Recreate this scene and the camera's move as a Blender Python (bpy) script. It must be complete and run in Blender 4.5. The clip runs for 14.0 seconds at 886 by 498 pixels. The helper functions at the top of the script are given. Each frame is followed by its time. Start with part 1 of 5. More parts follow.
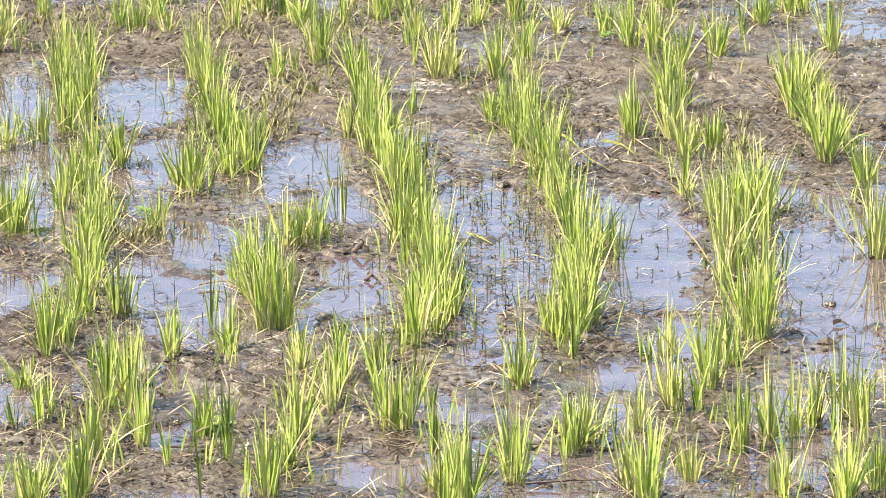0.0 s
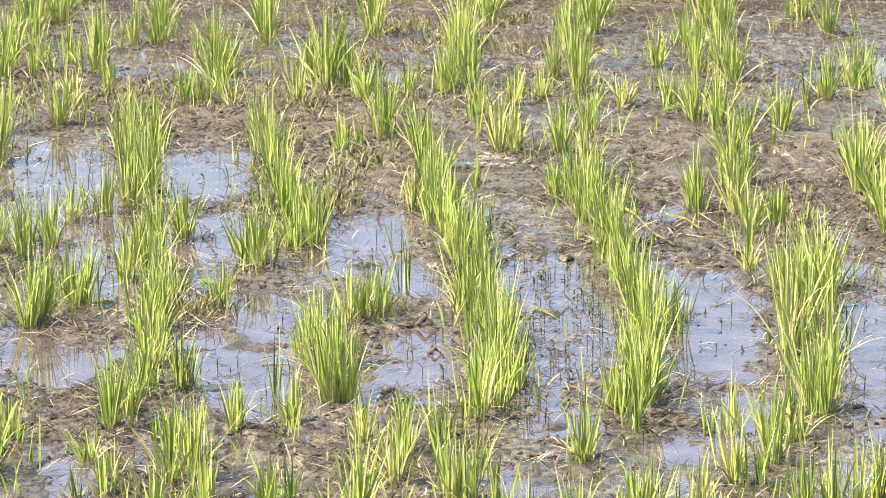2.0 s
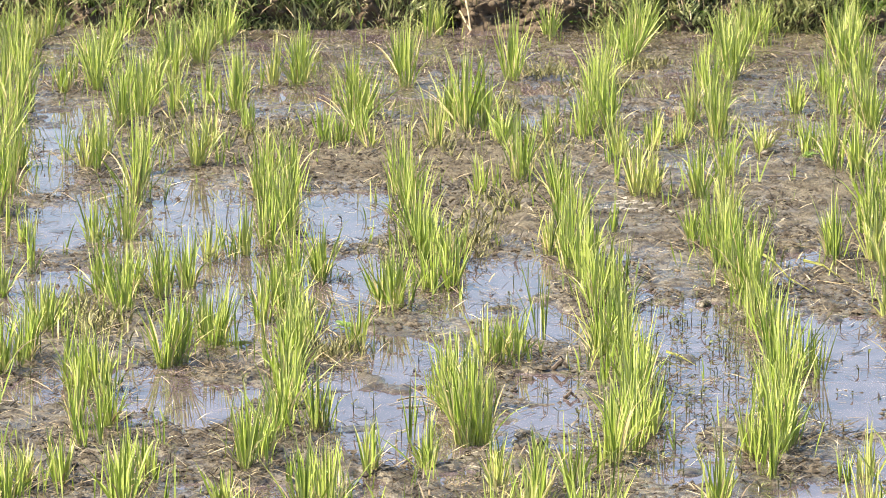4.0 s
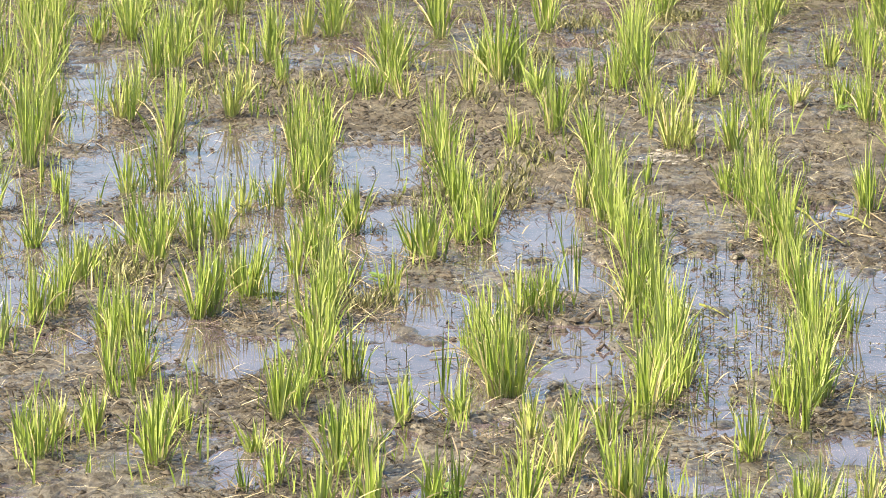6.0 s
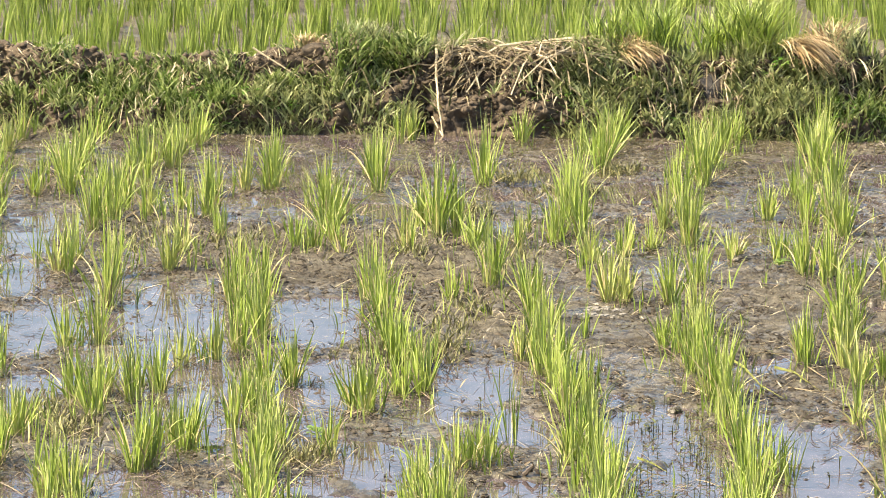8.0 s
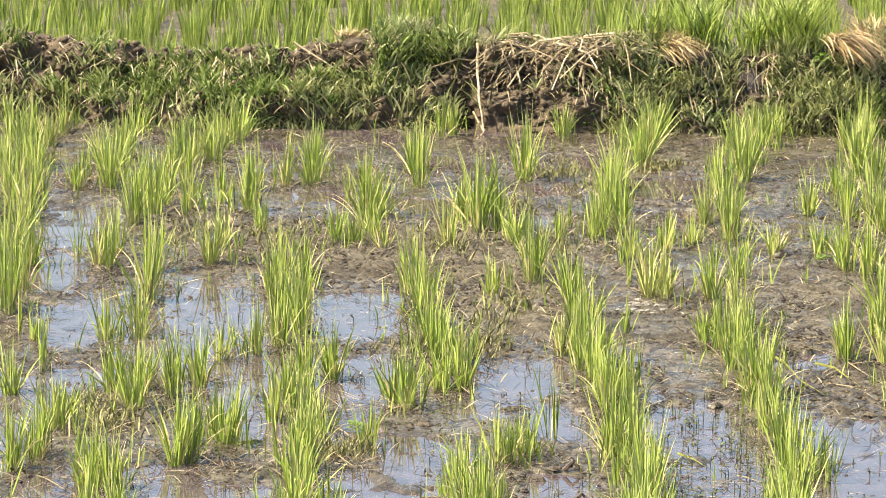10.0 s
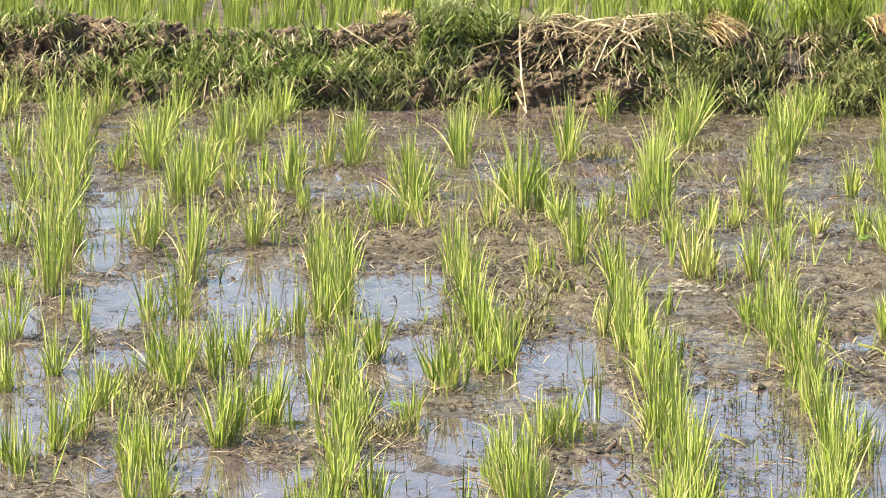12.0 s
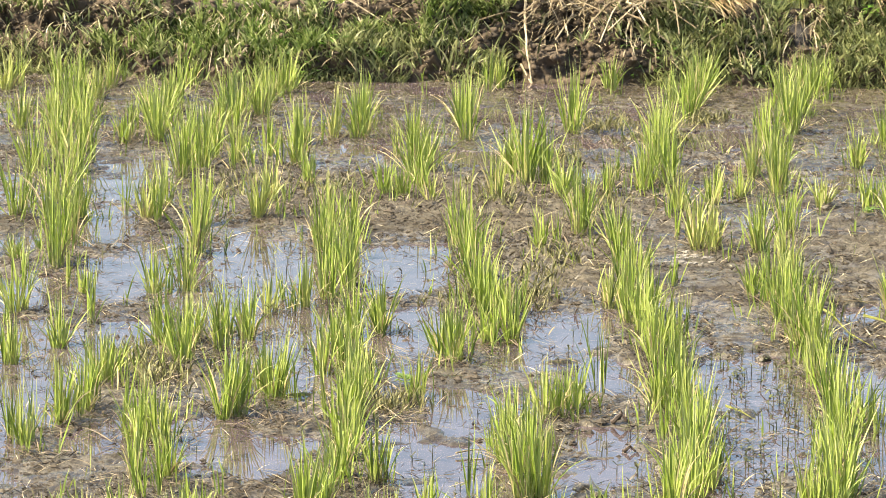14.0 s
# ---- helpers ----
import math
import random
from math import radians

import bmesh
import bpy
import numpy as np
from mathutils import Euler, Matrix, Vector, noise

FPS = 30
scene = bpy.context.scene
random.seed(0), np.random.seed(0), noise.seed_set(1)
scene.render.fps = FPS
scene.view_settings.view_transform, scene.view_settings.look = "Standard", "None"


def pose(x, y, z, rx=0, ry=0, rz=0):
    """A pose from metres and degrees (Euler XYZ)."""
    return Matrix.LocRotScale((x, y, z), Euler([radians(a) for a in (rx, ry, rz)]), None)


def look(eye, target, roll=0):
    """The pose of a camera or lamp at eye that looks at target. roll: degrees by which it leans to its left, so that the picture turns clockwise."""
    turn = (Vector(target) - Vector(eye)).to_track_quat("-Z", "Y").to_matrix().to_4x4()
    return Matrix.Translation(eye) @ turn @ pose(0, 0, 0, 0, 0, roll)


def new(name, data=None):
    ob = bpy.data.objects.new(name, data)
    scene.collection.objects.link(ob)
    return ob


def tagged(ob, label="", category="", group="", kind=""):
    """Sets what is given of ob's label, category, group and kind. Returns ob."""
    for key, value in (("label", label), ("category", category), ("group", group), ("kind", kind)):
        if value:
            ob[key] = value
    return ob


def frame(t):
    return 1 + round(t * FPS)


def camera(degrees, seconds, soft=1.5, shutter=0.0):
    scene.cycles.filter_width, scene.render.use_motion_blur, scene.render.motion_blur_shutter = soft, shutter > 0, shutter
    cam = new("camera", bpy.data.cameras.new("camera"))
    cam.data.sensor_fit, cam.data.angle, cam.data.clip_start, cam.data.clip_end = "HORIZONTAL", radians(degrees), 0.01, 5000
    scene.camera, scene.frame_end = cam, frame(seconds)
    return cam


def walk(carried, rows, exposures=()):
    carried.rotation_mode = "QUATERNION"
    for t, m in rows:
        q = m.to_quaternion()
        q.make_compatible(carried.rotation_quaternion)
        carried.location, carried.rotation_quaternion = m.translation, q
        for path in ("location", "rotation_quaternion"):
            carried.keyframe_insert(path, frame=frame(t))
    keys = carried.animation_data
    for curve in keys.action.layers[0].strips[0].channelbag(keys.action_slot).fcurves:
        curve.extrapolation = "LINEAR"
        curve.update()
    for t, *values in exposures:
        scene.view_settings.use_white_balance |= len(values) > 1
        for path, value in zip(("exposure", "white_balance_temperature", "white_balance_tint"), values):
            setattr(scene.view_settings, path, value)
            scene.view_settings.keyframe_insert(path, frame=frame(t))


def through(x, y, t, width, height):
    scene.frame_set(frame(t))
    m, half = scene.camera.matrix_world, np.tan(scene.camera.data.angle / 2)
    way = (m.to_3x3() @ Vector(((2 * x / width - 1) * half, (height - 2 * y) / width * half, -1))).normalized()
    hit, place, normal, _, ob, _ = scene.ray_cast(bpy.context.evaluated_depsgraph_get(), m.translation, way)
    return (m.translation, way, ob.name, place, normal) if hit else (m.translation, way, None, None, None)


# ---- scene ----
cam = camera(10.540, 14.0, soft=0.9)
# a long lens at a middling aperture, focused on the near rows
cam.data.dof.use_dof = True
cam.data.dof.focus_distance = 11.5
cam.data.dof.aperture_fstop = 40.0
EYE = 2.25
# seconds, yaw, pitch, roll of a long lens that pans from one standpoint
ROWS = [
    (0.00, 0.000, -10.921, 0.000),
    (0.50, 0.233, -10.961, -0.046),
    (1.00, 0.475, -10.880, -0.067),
    (1.50, 0.653, -10.443, -0.055),
    (2.00, 0.771, -10.044, -0.016),
    (2.50, 0.847, -9.816, 0.052),
    (3.00, 1.113, -9.634, 0.186),
    (3.50, 1.764, -9.545, 0.282),
    (4.00, 2.431, -9.530, 0.319),
    (4.20, 2.649, -9.526, 0.287),
    (4.72, 3.052, -9.716, 0.298),
    (5.25, 3.145, -10.064, 0.356),
    (5.78, 2.977, -10.201, 0.421),
    (6.30, 2.594, -9.760, 0.455),
    (6.50, 2.414, -9.435, 0.460),
    (7.00, 2.165, -8.735, 0.581),
    (7.50, 2.101, -8.460, 0.612),
    (7.70, 2.094, -8.373, 0.620),
    (8.22, 2.112, -8.221, 0.640),
    (8.75, 2.222, -8.190, 0.660),
    (9.28, 2.385, -8.235, 0.675),
    (9.80, 2.537, -8.302, 0.680),
    (10.00, 2.588, -8.336, 0.680),
    (10.50, 2.709, -8.399, 0.633),
    (11.00, 2.850, -8.454, 0.583),
    (11.50, 2.978, -8.512, 0.527),
    (12.00, 3.100, -8.567, 0.587),
    (12.50, 3.158, -8.628, 0.631),
    (13.00, 3.179, -8.741, 0.616),
    (13.50, 3.176, -8.834, 0.574),
    (14.00, 3.160, -8.907, 0.545),
]
walk(cam, [(t, pose(0, 0, EYE, 90 + pitch, 0, yaw) @ pose(0, 0, 0, 0, 0, roll)) for t, yaw, pitch, roll in ROWS],
     exposures=[(0.0, 1.78, 7800, 9.3), (3.0, 1.69, 8050, 7.8), (7.5, 1.565, 8600, 5.6), (14.0, 1.565, 8600, 5.6)])

# ---- light ----
SUN_ELEVATION, SUN_AZIMUTH = radians(52), radians(-111)  # azimuth from +y towards +x
sky_world = bpy.data.worlds.new("sky")
scene.world = sky_world
sky_world.use_nodes = True
sky_tree = sky_world.node_tree
sky_tree.nodes.clear()
sky = sky_tree.nodes.new("ShaderNodeTexSky")
sky.sky_type, sky.sun_disc = "NISHITA", False
sky.sun_elevation, sky.sun_rotation = SUN_ELEVATION, SUN_AZIMUTH
sky.dust_density, sky.air_density, sky.ozone_density = 4.0, 1.0, 9.5
background = sky_tree.nodes.new("ShaderNodeBackground")
background.inputs["Strength"].default_value = 0.14
sky_out = sky_tree.nodes.new("ShaderNodeOutputWorld")
sky_tree.links.new(sky.outputs[0], background.inputs[0])
sky_tree.links.new(background.outputs[0], sky_out.inputs[0])
sun_data = bpy.data.lights.new("sun", "SUN")
sun_data.energy, sun_data.angle, sun_data.color = 4.8, radians(0.6), (1.0, 0.93, 0.80)
sun = new("sun", sun_data)
sun_from = Vector((math.sin(SUN_AZIMUTH) * math.cos(SUN_ELEVATION), math.cos(SUN_AZIMUTH) * math.cos(SUN_ELEVATION), math.sin(SUN_ELEVATION)))
sun.matrix_world = look(sun_from * 50, (0, 0, 0))


# ---- materials ----
class Nodes:
    """A small writer of node materials."""

    def __init__(self, name):
        self.mat = bpy.data.materials.new(name)
        self.mat.use_nodes = True
        self.tree = self.mat.node_tree
        self.tree.nodes.clear()
        self.out = self.tree.nodes.new("ShaderNodeOutputMaterial")

    def add(self, kind, **values):
        n = self.tree.nodes.new("ShaderNode" + kind)
        for key, v in values.items():
            if key in n.inputs:
                if isinstance(v, bpy.types.NodeSocket):
                    self.tree.links.new(v, n.inputs[key])
                else:
                    n.inputs[key].default_value = v
        return n

    def link(self, a, b):
        self.tree.links.new(a, b)

    def noise(self, scale, detail=4, rough=0.6, vector=None):
        n = self.add("TexNoise", Scale=scale, Detail=detail, Roughness=rough)
        co = self.tree.nodes.new("ShaderNodeTexCoord").outputs["Object"] if vector is None else vector
        self.link(co, n.inputs["Vector"])
        return n.outputs[0]

    def ramp(self, fac, *stops):
        n = self.add("ValToRGB")
        while len(n.color_ramp.elements) < len(stops):
            n.color_ramp.elements.new(0.5)
        for e, (at, c) in zip(n.color_ramp.elements, stops):
            e.position, e.color = at, (*c, 1) if len(c) == 3 else c
        self.link(fac, n.inputs[0])
        return n.outputs[0]

    def grey(self, fac, a, va, b, vb):
        n = self.add("MapRange")
        n.inputs[1].default_value, n.inputs[2].default_value = a, b
        n.inputs[3].default_value, n.inputs[4].default_value = va, vb
        self.link(fac, n.inputs[0])
        return n.outputs[0]

    def mix(self, fac, a, b, how="MIX"):
        n = self.tree.nodes.new("ShaderNodeMix")
        n.data_type, n.blend_type = "RGBA", how
        for sock, v in ((n.inputs[0], fac), (n.inputs[6], a), (n.inputs[7], b)):
            if isinstance(v, bpy.types.NodeSocket):
                self.link(v, sock)
            elif isinstance(v, (int, float)):
                sock.default_value = v
            else:
                sock.default_value = (*v, 1)
        return n.outputs[2]

    def bump(self, height, strength, distance):
        n = self.add("Bump", Strength=strength, Distance=distance)
        self.link(height, n.inputs["Height"])
        return n.outputs[0]

    def done(self, shader):
        self.link(shader, self.out.inputs[0])
        return self.mat


def mud_material():
    n = Nodes("wet_mud")
    co = n.tree.nodes.new("ShaderNodeTexCoord").outputs["Object"]
    broad = n.noise(2.6, 5, 0.6, co)
    clots = n.noise(26, 4, 0.6, co)
    grain = n.noise(95, 5, 0.7, co)
    colour = n.ramp(broad, (0.34, (0.054, 0.047, 0.037)), (0.5, (0.104, 0.092, 0.072)), (0.68, (0.156, 0.140, 0.113)))
    # rotted straw and manure worked into the silt
    colour = n.mix(n.grey(clots, 0.475, 0.0, 0.59, 0.88), colour, (0.026, 0.018, 0.010))
    colour = n.mix(n.grey(grain, 0.51, 0.0, 0.62, 0.9), colour, (0.022, 0.016, 0.010))
    colour = n.mix(n.grey(n.noise(170, 3, 0.6, co), 0.60, 0.0, 0.72, 0.6), colour, (0.24, 0.20, 0.14))
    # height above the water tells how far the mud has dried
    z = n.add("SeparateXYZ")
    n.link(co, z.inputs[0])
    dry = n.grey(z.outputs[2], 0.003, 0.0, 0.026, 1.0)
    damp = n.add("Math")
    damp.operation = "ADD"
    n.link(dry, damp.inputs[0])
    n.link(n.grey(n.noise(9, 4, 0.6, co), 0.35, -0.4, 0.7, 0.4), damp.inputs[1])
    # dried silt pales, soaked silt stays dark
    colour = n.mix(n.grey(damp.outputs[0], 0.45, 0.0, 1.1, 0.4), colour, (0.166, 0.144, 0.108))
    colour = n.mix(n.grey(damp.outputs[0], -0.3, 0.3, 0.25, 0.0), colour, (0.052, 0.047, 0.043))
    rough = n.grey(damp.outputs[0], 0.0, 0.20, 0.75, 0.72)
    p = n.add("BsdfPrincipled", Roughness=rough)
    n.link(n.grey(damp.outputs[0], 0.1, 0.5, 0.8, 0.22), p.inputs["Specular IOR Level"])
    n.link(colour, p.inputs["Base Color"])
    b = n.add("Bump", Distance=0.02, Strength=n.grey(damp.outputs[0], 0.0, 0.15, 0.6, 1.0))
    n.link(n.mix(0.7, clots, grain), b.inputs["Height"])
    n.link(b.outputs[0], p.inputs["Normal"])
    return n.done(p.outputs[0])


def water_material():
    n = Nodes("shallow_water")
    silt = n.noise(9, 5, 0.65)
    p = n.add("BsdfPrincipled", Roughness=0.008, IOR=1.5)
    n.link(n.ramp(silt, (0.36, (0.050, 0.038, 0.043)), (0.62, (0.094, 0.075, 0.084))), p.inputs["Base Color"])
    n.link(n.bump(n.noise(14, 2, 0.5), 0.010, 0.008), p.inputs["Normal"])
    return n.done(p.outputs[0])


def leaf_material(name, low, mid, high, tip, through=0.32, rough=0.45, sheath=(0.40, 0.37, 0.17)):
    """Blade of grass: a pale sheath at its foot, its own tone, a dry tip. The UV's v runs from foot to tip."""
    n = Nodes(name)
    rnd = n.tree.nodes.new("ShaderNodeNewGeometry").outputs["Random Per Island"]
    uv = n.add("SeparateXYZ")
    n.link(n.tree.nodes.new("ShaderNodeTexCoord").outputs["UV"], uv.inputs[0])
    tone = n.ramp(rnd, (0.08, low), (0.5, mid), (1.0, high))
    colour = n.mix(n.grey(uv.outputs[1], 0.0, 0.75, 0.3, 0.0), tone, sheath)
    colour = n.mix(n.grey(uv.outputs[1], 0.72, 0.0, 1.0, 0.7), colour, tip)
    colour = n.mix(n.grey(n.noise(35, 3, 0.6), 0.3, 0.0, 0.8, 0.35), colour, low)
    p = n.add("BsdfPrincipled", Roughness=rough)
    t = n.add("BsdfTranslucent")
    n.link(colour, p.inputs["Base Color"])
    n.link(colour, t.inputs[0])
    m = n.add("MixShader", Fac=through)
    n.link(p.outputs[0], m.inputs[1])
    n.link(t.outputs[0], m.inputs[2])
    return n.done(m.outputs[0])


def plain_material(name, a, b, scale, rough=0.8, relief=0.3, distance=0.004):
    n = Nodes(name)
    rnd = n.tree.nodes.new("ShaderNodeNewGeometry").outputs["Random Per Island"]
    g = n.noise(scale, 5, 0.65)
    both = n.add("Math")
    both.operation = "ADD"
    n.link(n.grey(g, 0.3, 0.0, 0.7, 0.7), both.inputs[0])
    n.link(n.grey(rnd, 0, -0.2, 1, 0.5), both.inputs[1])
    p = n.add("BsdfPrincipled", Roughness=rough)
    n.link(n.ramp(both.outputs[0], (0.1, a), (0.9, b)), p.inputs["Base Color"])
    n.link(n.bump(g, relief, distance), p.inputs["Normal"])
    return n.done(p.outputs[0])


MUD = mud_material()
WATER = water_material()
RICE = leaf_material("rice_leaf", (0.050, 0.092, 0.011), (0.235, 0.335, 0.044), (0.355, 0.415, 0.122), (0.47, 0.46, 0.24), 0.20, 0.55, (0.33, 0.31, 0.165))
RICE_PALE = leaf_material("rice_leaf_pale", (0.09, 0.12, 0.022), (0.33, 0.39, 0.09), (0.435, 0.465, 0.175), (0.53, 0.48, 0.27), 0.20, 0.55, (0.38, 0.35, 0.20))
RICE_DARK = leaf_material("rice_leaf_deep_green", (0.036, 0.072, 0.008), (0.180, 0.28, 0.036), (0.345, 0.41, 0.110), (0.38, 0.41, 0.17), 0.20, 0.5, (0.29, 0.285, 0.13))
DRY = leaf_material("dry_leaf", (0.36, 0.27, 0.13), (0.50, 0.42, 0.22), (0.62, 0.55, 0.33), (0.45, 0.36, 0.20), 0.2, 0.7)
GRASS = leaf_material("bund_grass", (0.05, 0.065, 0.022), (0.27, 0.31, 0.13), (0.58, 0.59, 0.33), (0.46, 0.44, 0.26), 0.30, 0.5, (0.16, 0.16, 0.07))
LUSH = leaf_material("bund_lush_grass", (0.035, 0.065, 0.013), (0.17, 0.255, 0.065), (0.44, 0.51, 0.22), (0.42, 0.48, 0.20), 0.35, 0.5, (0.12, 0.17, 0.05))
WEED = leaf_material("weed_leaf", (0.07, 0.18, 0.02), (0.11, 0.26, 0.03), (0.20, 0.36, 0.06), (0.20, 0.34, 0.07), 0.3, 0.5)
STRAW = leaf_material("straw", (0.28, 0.225, 0.145), (0.45, 0.385, 0.265), (0.62, 0.555, 0.42), (0.45, 0.38, 0.265), 0.15, 0.7)
DEBRIS = plain_material("dark_debris", (0.014, 0.010, 0.007), (0.072, 0.056, 0.040), 80)
EARTH = plain_material("bund_earth", (0.022, 0.016, 0.011), (0.110, 0.080, 0.055), 14, 0.9, 0.9, 0.02)
WOOD = plain_material("dead_stem", (0.34, 0.27, 0.18), (0.62, 0.54, 0.40), 60, 0.8)
STALK = plain_material("lying_stalk", (0.13, 0.10, 0.062), (0.36, 0.29, 0.19), 60, 0.8)
TWIG = plain_material("dark_twig", (0.04, 0.03, 0.025), (0.12, 0.085, 0.06), 90, 0.7)
# pale colour that paints a shine on the mud into small flakes
SHINE_PATCH = plain_material("pale_shine_patch", (0.06, 0.052, 0.044), (0.19, 0.178, 0.165), 130, 0.7, 0.6, 0.006)
PALE_LEAF = leaf_material("lying_leaf", (0.30, 0.40, 0.08), (0.36, 0.46, 0.10), (0.44, 0.50, 0.14), (0.46, 0.44, 0.16))
STALE = leaf_material("stale_leaf", (0.085, 0.062, 0.038), (0.19, 0.148, 0.095), (0.37, 0.31, 0.215), (0.20, 0.155, 0.10), 0.1, 0.7, (0.16, 0.122, 0.075))
TAN = leaf_material("tan_grass", (0.24, 0.16, 0.085), (0.40, 0.29, 0.165), (0.56, 0.45, 0.29), (0.40, 0.29, 0.165), 0.15, 0.7)
CREEPING = leaf_material("creeping_grass", (0.055, 0.08, 0.03), (0.29, 0.35, 0.145), (0.60, 0.64, 0.35), (0.56, 0.58, 0.34), 0.35, 0.38, (0.20, 0.22, 0.11))
FAR_RICE = leaf_material("far_rice_leaf", (0.07, 0.11, 0.016), (0.185, 0.27, 0.042), (0.36, 0.42, 0.12), (0.32, 0.34, 0.11))
CLOD = plain_material("dark_clod", (0.028, 0.025, 0.026), (0.085, 0.075, 0.072), 30, 0.85, 0.7, 0.012)


# ---- helpers of this scene ----
def sheet(name, verts, faces, material, parent=None, uvs=None, smooth=True):
    me = bpy.data.meshes.new(name)
    me.from_pydata(verts, [], faces)
    if uvs is not None:
        layer = me.uv_layers.new(name="UVMap")
        loops = np.empty(len(me.loops), dtype=np.int32)
        me.loops.foreach_get("vertex_index", loops)
        layer.data.foreach_set("uv", np.asarray(uvs, dtype=np.float32)[loops].ravel())
    if smooth:
        me.polygons.foreach_set("use_smooth", [True] * len(me.polygons))
    me.materials.append(material)
    me.update()
    ob = new(name, me)
    ob.parent = parent
    return ob


def part(name, bm, material, parent, label=""):
    me = bpy.data.meshes.new(name)
    bm.to_mesh(me)
    bm.free()
    me.materials.append(material)
    ob = new(name, me)
    ob.parent = parent
    return tagged(ob, label) if label else ob


LATTICE = np.random.RandomState(7).rand(256, 256)


def value_noise(x, y):
    x, y = np.asarray(x, float), np.asarray(y, float)
    i, j = np.floor(x).astype(int), np.floor(y).astype(int)
    u, v = x - i, y - j
    u, v = u * u * (3 - 2 * u), v * v * (3 - 2 * v)
    a, b = LATTICE[i % 256, j % 256], LATTICE[(i + 1) % 256, j % 256]
    c, d = LATTICE[i % 256, (j + 1) % 256], LATTICE[(i + 1) % 256, (j + 1) % 256]
    return (a * (1 - u) + b * u) * (1 - v) + (c * (1 - u) + d * u) * v - 0.5


def fbm(x, y, octaves=4, gain=0.5):
    total, amp = 0, 1.0
    for k in range(octaves):
        total = total + amp * value_noise(x * 2 ** k + 17.3 * k, y * 2 ** k + 5.1 * k)
        amp *= gain
    return total


# ---- the lie of the land ----
BUND_FOOT = 18.52
NEAR = 8.52
# hollows that hold water: centre x, y and half widths
HOLLOWS = []
HOLLOWS += [(-1.24, 13.82, 0.066, 0.634), (-1.35, 13.79, 0.099, 0.813), (-0.88, 13.93, 0.130, 0.416), (-1.05, 13.04, 0.187, 0.411), (-0.76, 12.81, 0.115, 0.442), (-1.07, 12.39, 0.163, 0.414), (-0.81, 12.22, 0.132, 0.363), (-0.64, 11.82, 0.156, 0.189)]
HOLLOWS += [(-0.37, 12.94, 0.131, 0.324), (-0.45, 12.50, 0.105, 0.253), (-0.21, 12.10, 0.080, 0.143), (-0.26, 12.37, 0.074, 0.149), (0.14, 11.85, 0.156, 0.645), (0.02, 12.18, 0.058, 0.401), (0.10, 11.19, 0.107, 0.408), (0.21, 11.47, 0.082, 0.499)]
HOLLOWS += [(0.49, 11.63, 0.132, 0.622), (0.60, 11.98, 0.072, 0.311), (-0.18, 11.41, 0.103, 0.156), (-0.19, 11.06, 0.093, 0.147), (-0.29, 10.85, 0.065, 0.141), (-0.53, 11.56, 0.139, 0.174), (-0.59, 10.98, 0.172, 0.210), (-0.62, 10.66, 0.103, 0.155)]
HOLLOWS += [(-0.76, 11.38, 0.109, 0.155), (0.91, 11.13, 0.154, 0.504), (0.90, 11.67, 0.084, 0.259), (1.06, 11.43, 0.055, 0.777), (0.08, 10.67, 0.077, 0.249), (0.08, 10.35, 0.056, 0.129), (-0.90, 9.91, 0.072, 0.162), (-0.56, 9.62, 0.058, 0.178)]
HOLLOWS += [(0.23, 9.29, 0.084, 0.086), (0.79, 9.88, 0.131, 0.172), (0.62, 9.25, 0.056, 0.132), (0.99, 12.37, 0.089, 0.182), (0.43, 13.26, 0.087, 0.142), (0.52, 10.69, 0.077, 0.156), (0.89, 10.36, 0.100, 0.164), (0.37, 10.12, 0.073, 0.124)]
HOLLOWS += [(1.38, 15.26, 0.066, 0.099), (0.77, 14.27, 0.051, 0.087), (1.19, 14.38, 0.103, 0.111), (-0.08, 10.24, 0.043, 0.080), (0.18, 10.35, 0.050, 0.082), (-0.44, 10.66, 0.077, 0.112), (-0.30, 10.35, 0.037, 0.082), (-0.16, 9.25, 0.056, 0.085)]
HOLLOWS += [(0.27, 15.32, 0.033, 0.100), (-1.21, 17.15, 0.102, 0.219), (-1.03, 17.25, 0.041, 0.158), (0.07, 16.87, 0.130, 0.302), (-0.38, 16.81, 0.100, 0.241), (-0.76, 16.30, 0.116, 0.170), (-0.84, 17.51, 0.083, 0.163), (0.64, 17.69, 0.084, 0.133)]
HOLLOWS += [(-1.87, 14.70, 0.088, 0.417), (-1.68, 13.68, 0.164, 0.423), (-1.44, 13.50, 0.097, 0.393), (-1.54, 12.74, 0.092, 0.263), (-1.07, 11.22, 0.135, 0.342), (-1.21, 11.41, 0.083, 0.212), (-1.43, 11.25, 0.082, 0.276), (-1.90, 16.03, 0.153, 0.192)]
HOLLOWS += [(0.17, 16.26, 0.116, 0.169), (-0.89, 16.43, 0.078, 0.144), (-1.87, 14.81, 0.080, 0.259), (-1.93, 15.55, 0.112, 0.208), (-1.93, 13.39, 0.097, 0.388), (-1.80, 12.66, 0.092, 0.260), (-1.69, 12.01, 0.116, 0.392), (-1.66, 11.40, 0.083, 0.283)]
HOLLOWS += [(-1.09, 11.11, 0.121, 0.202), (-1.27, 11.23, 0.068, 0.206), (-0.58, 10.59, 0.089, 0.123), (-0.79, 10.07, 0.049, 0.111), (-0.61, 10.12, 0.049, 0.079), (-0.29, 10.59, 0.064, 0.074), (-0.05, 9.90, 0.060, 0.119), (-0.42, 10.35, 0.050, 0.070)]
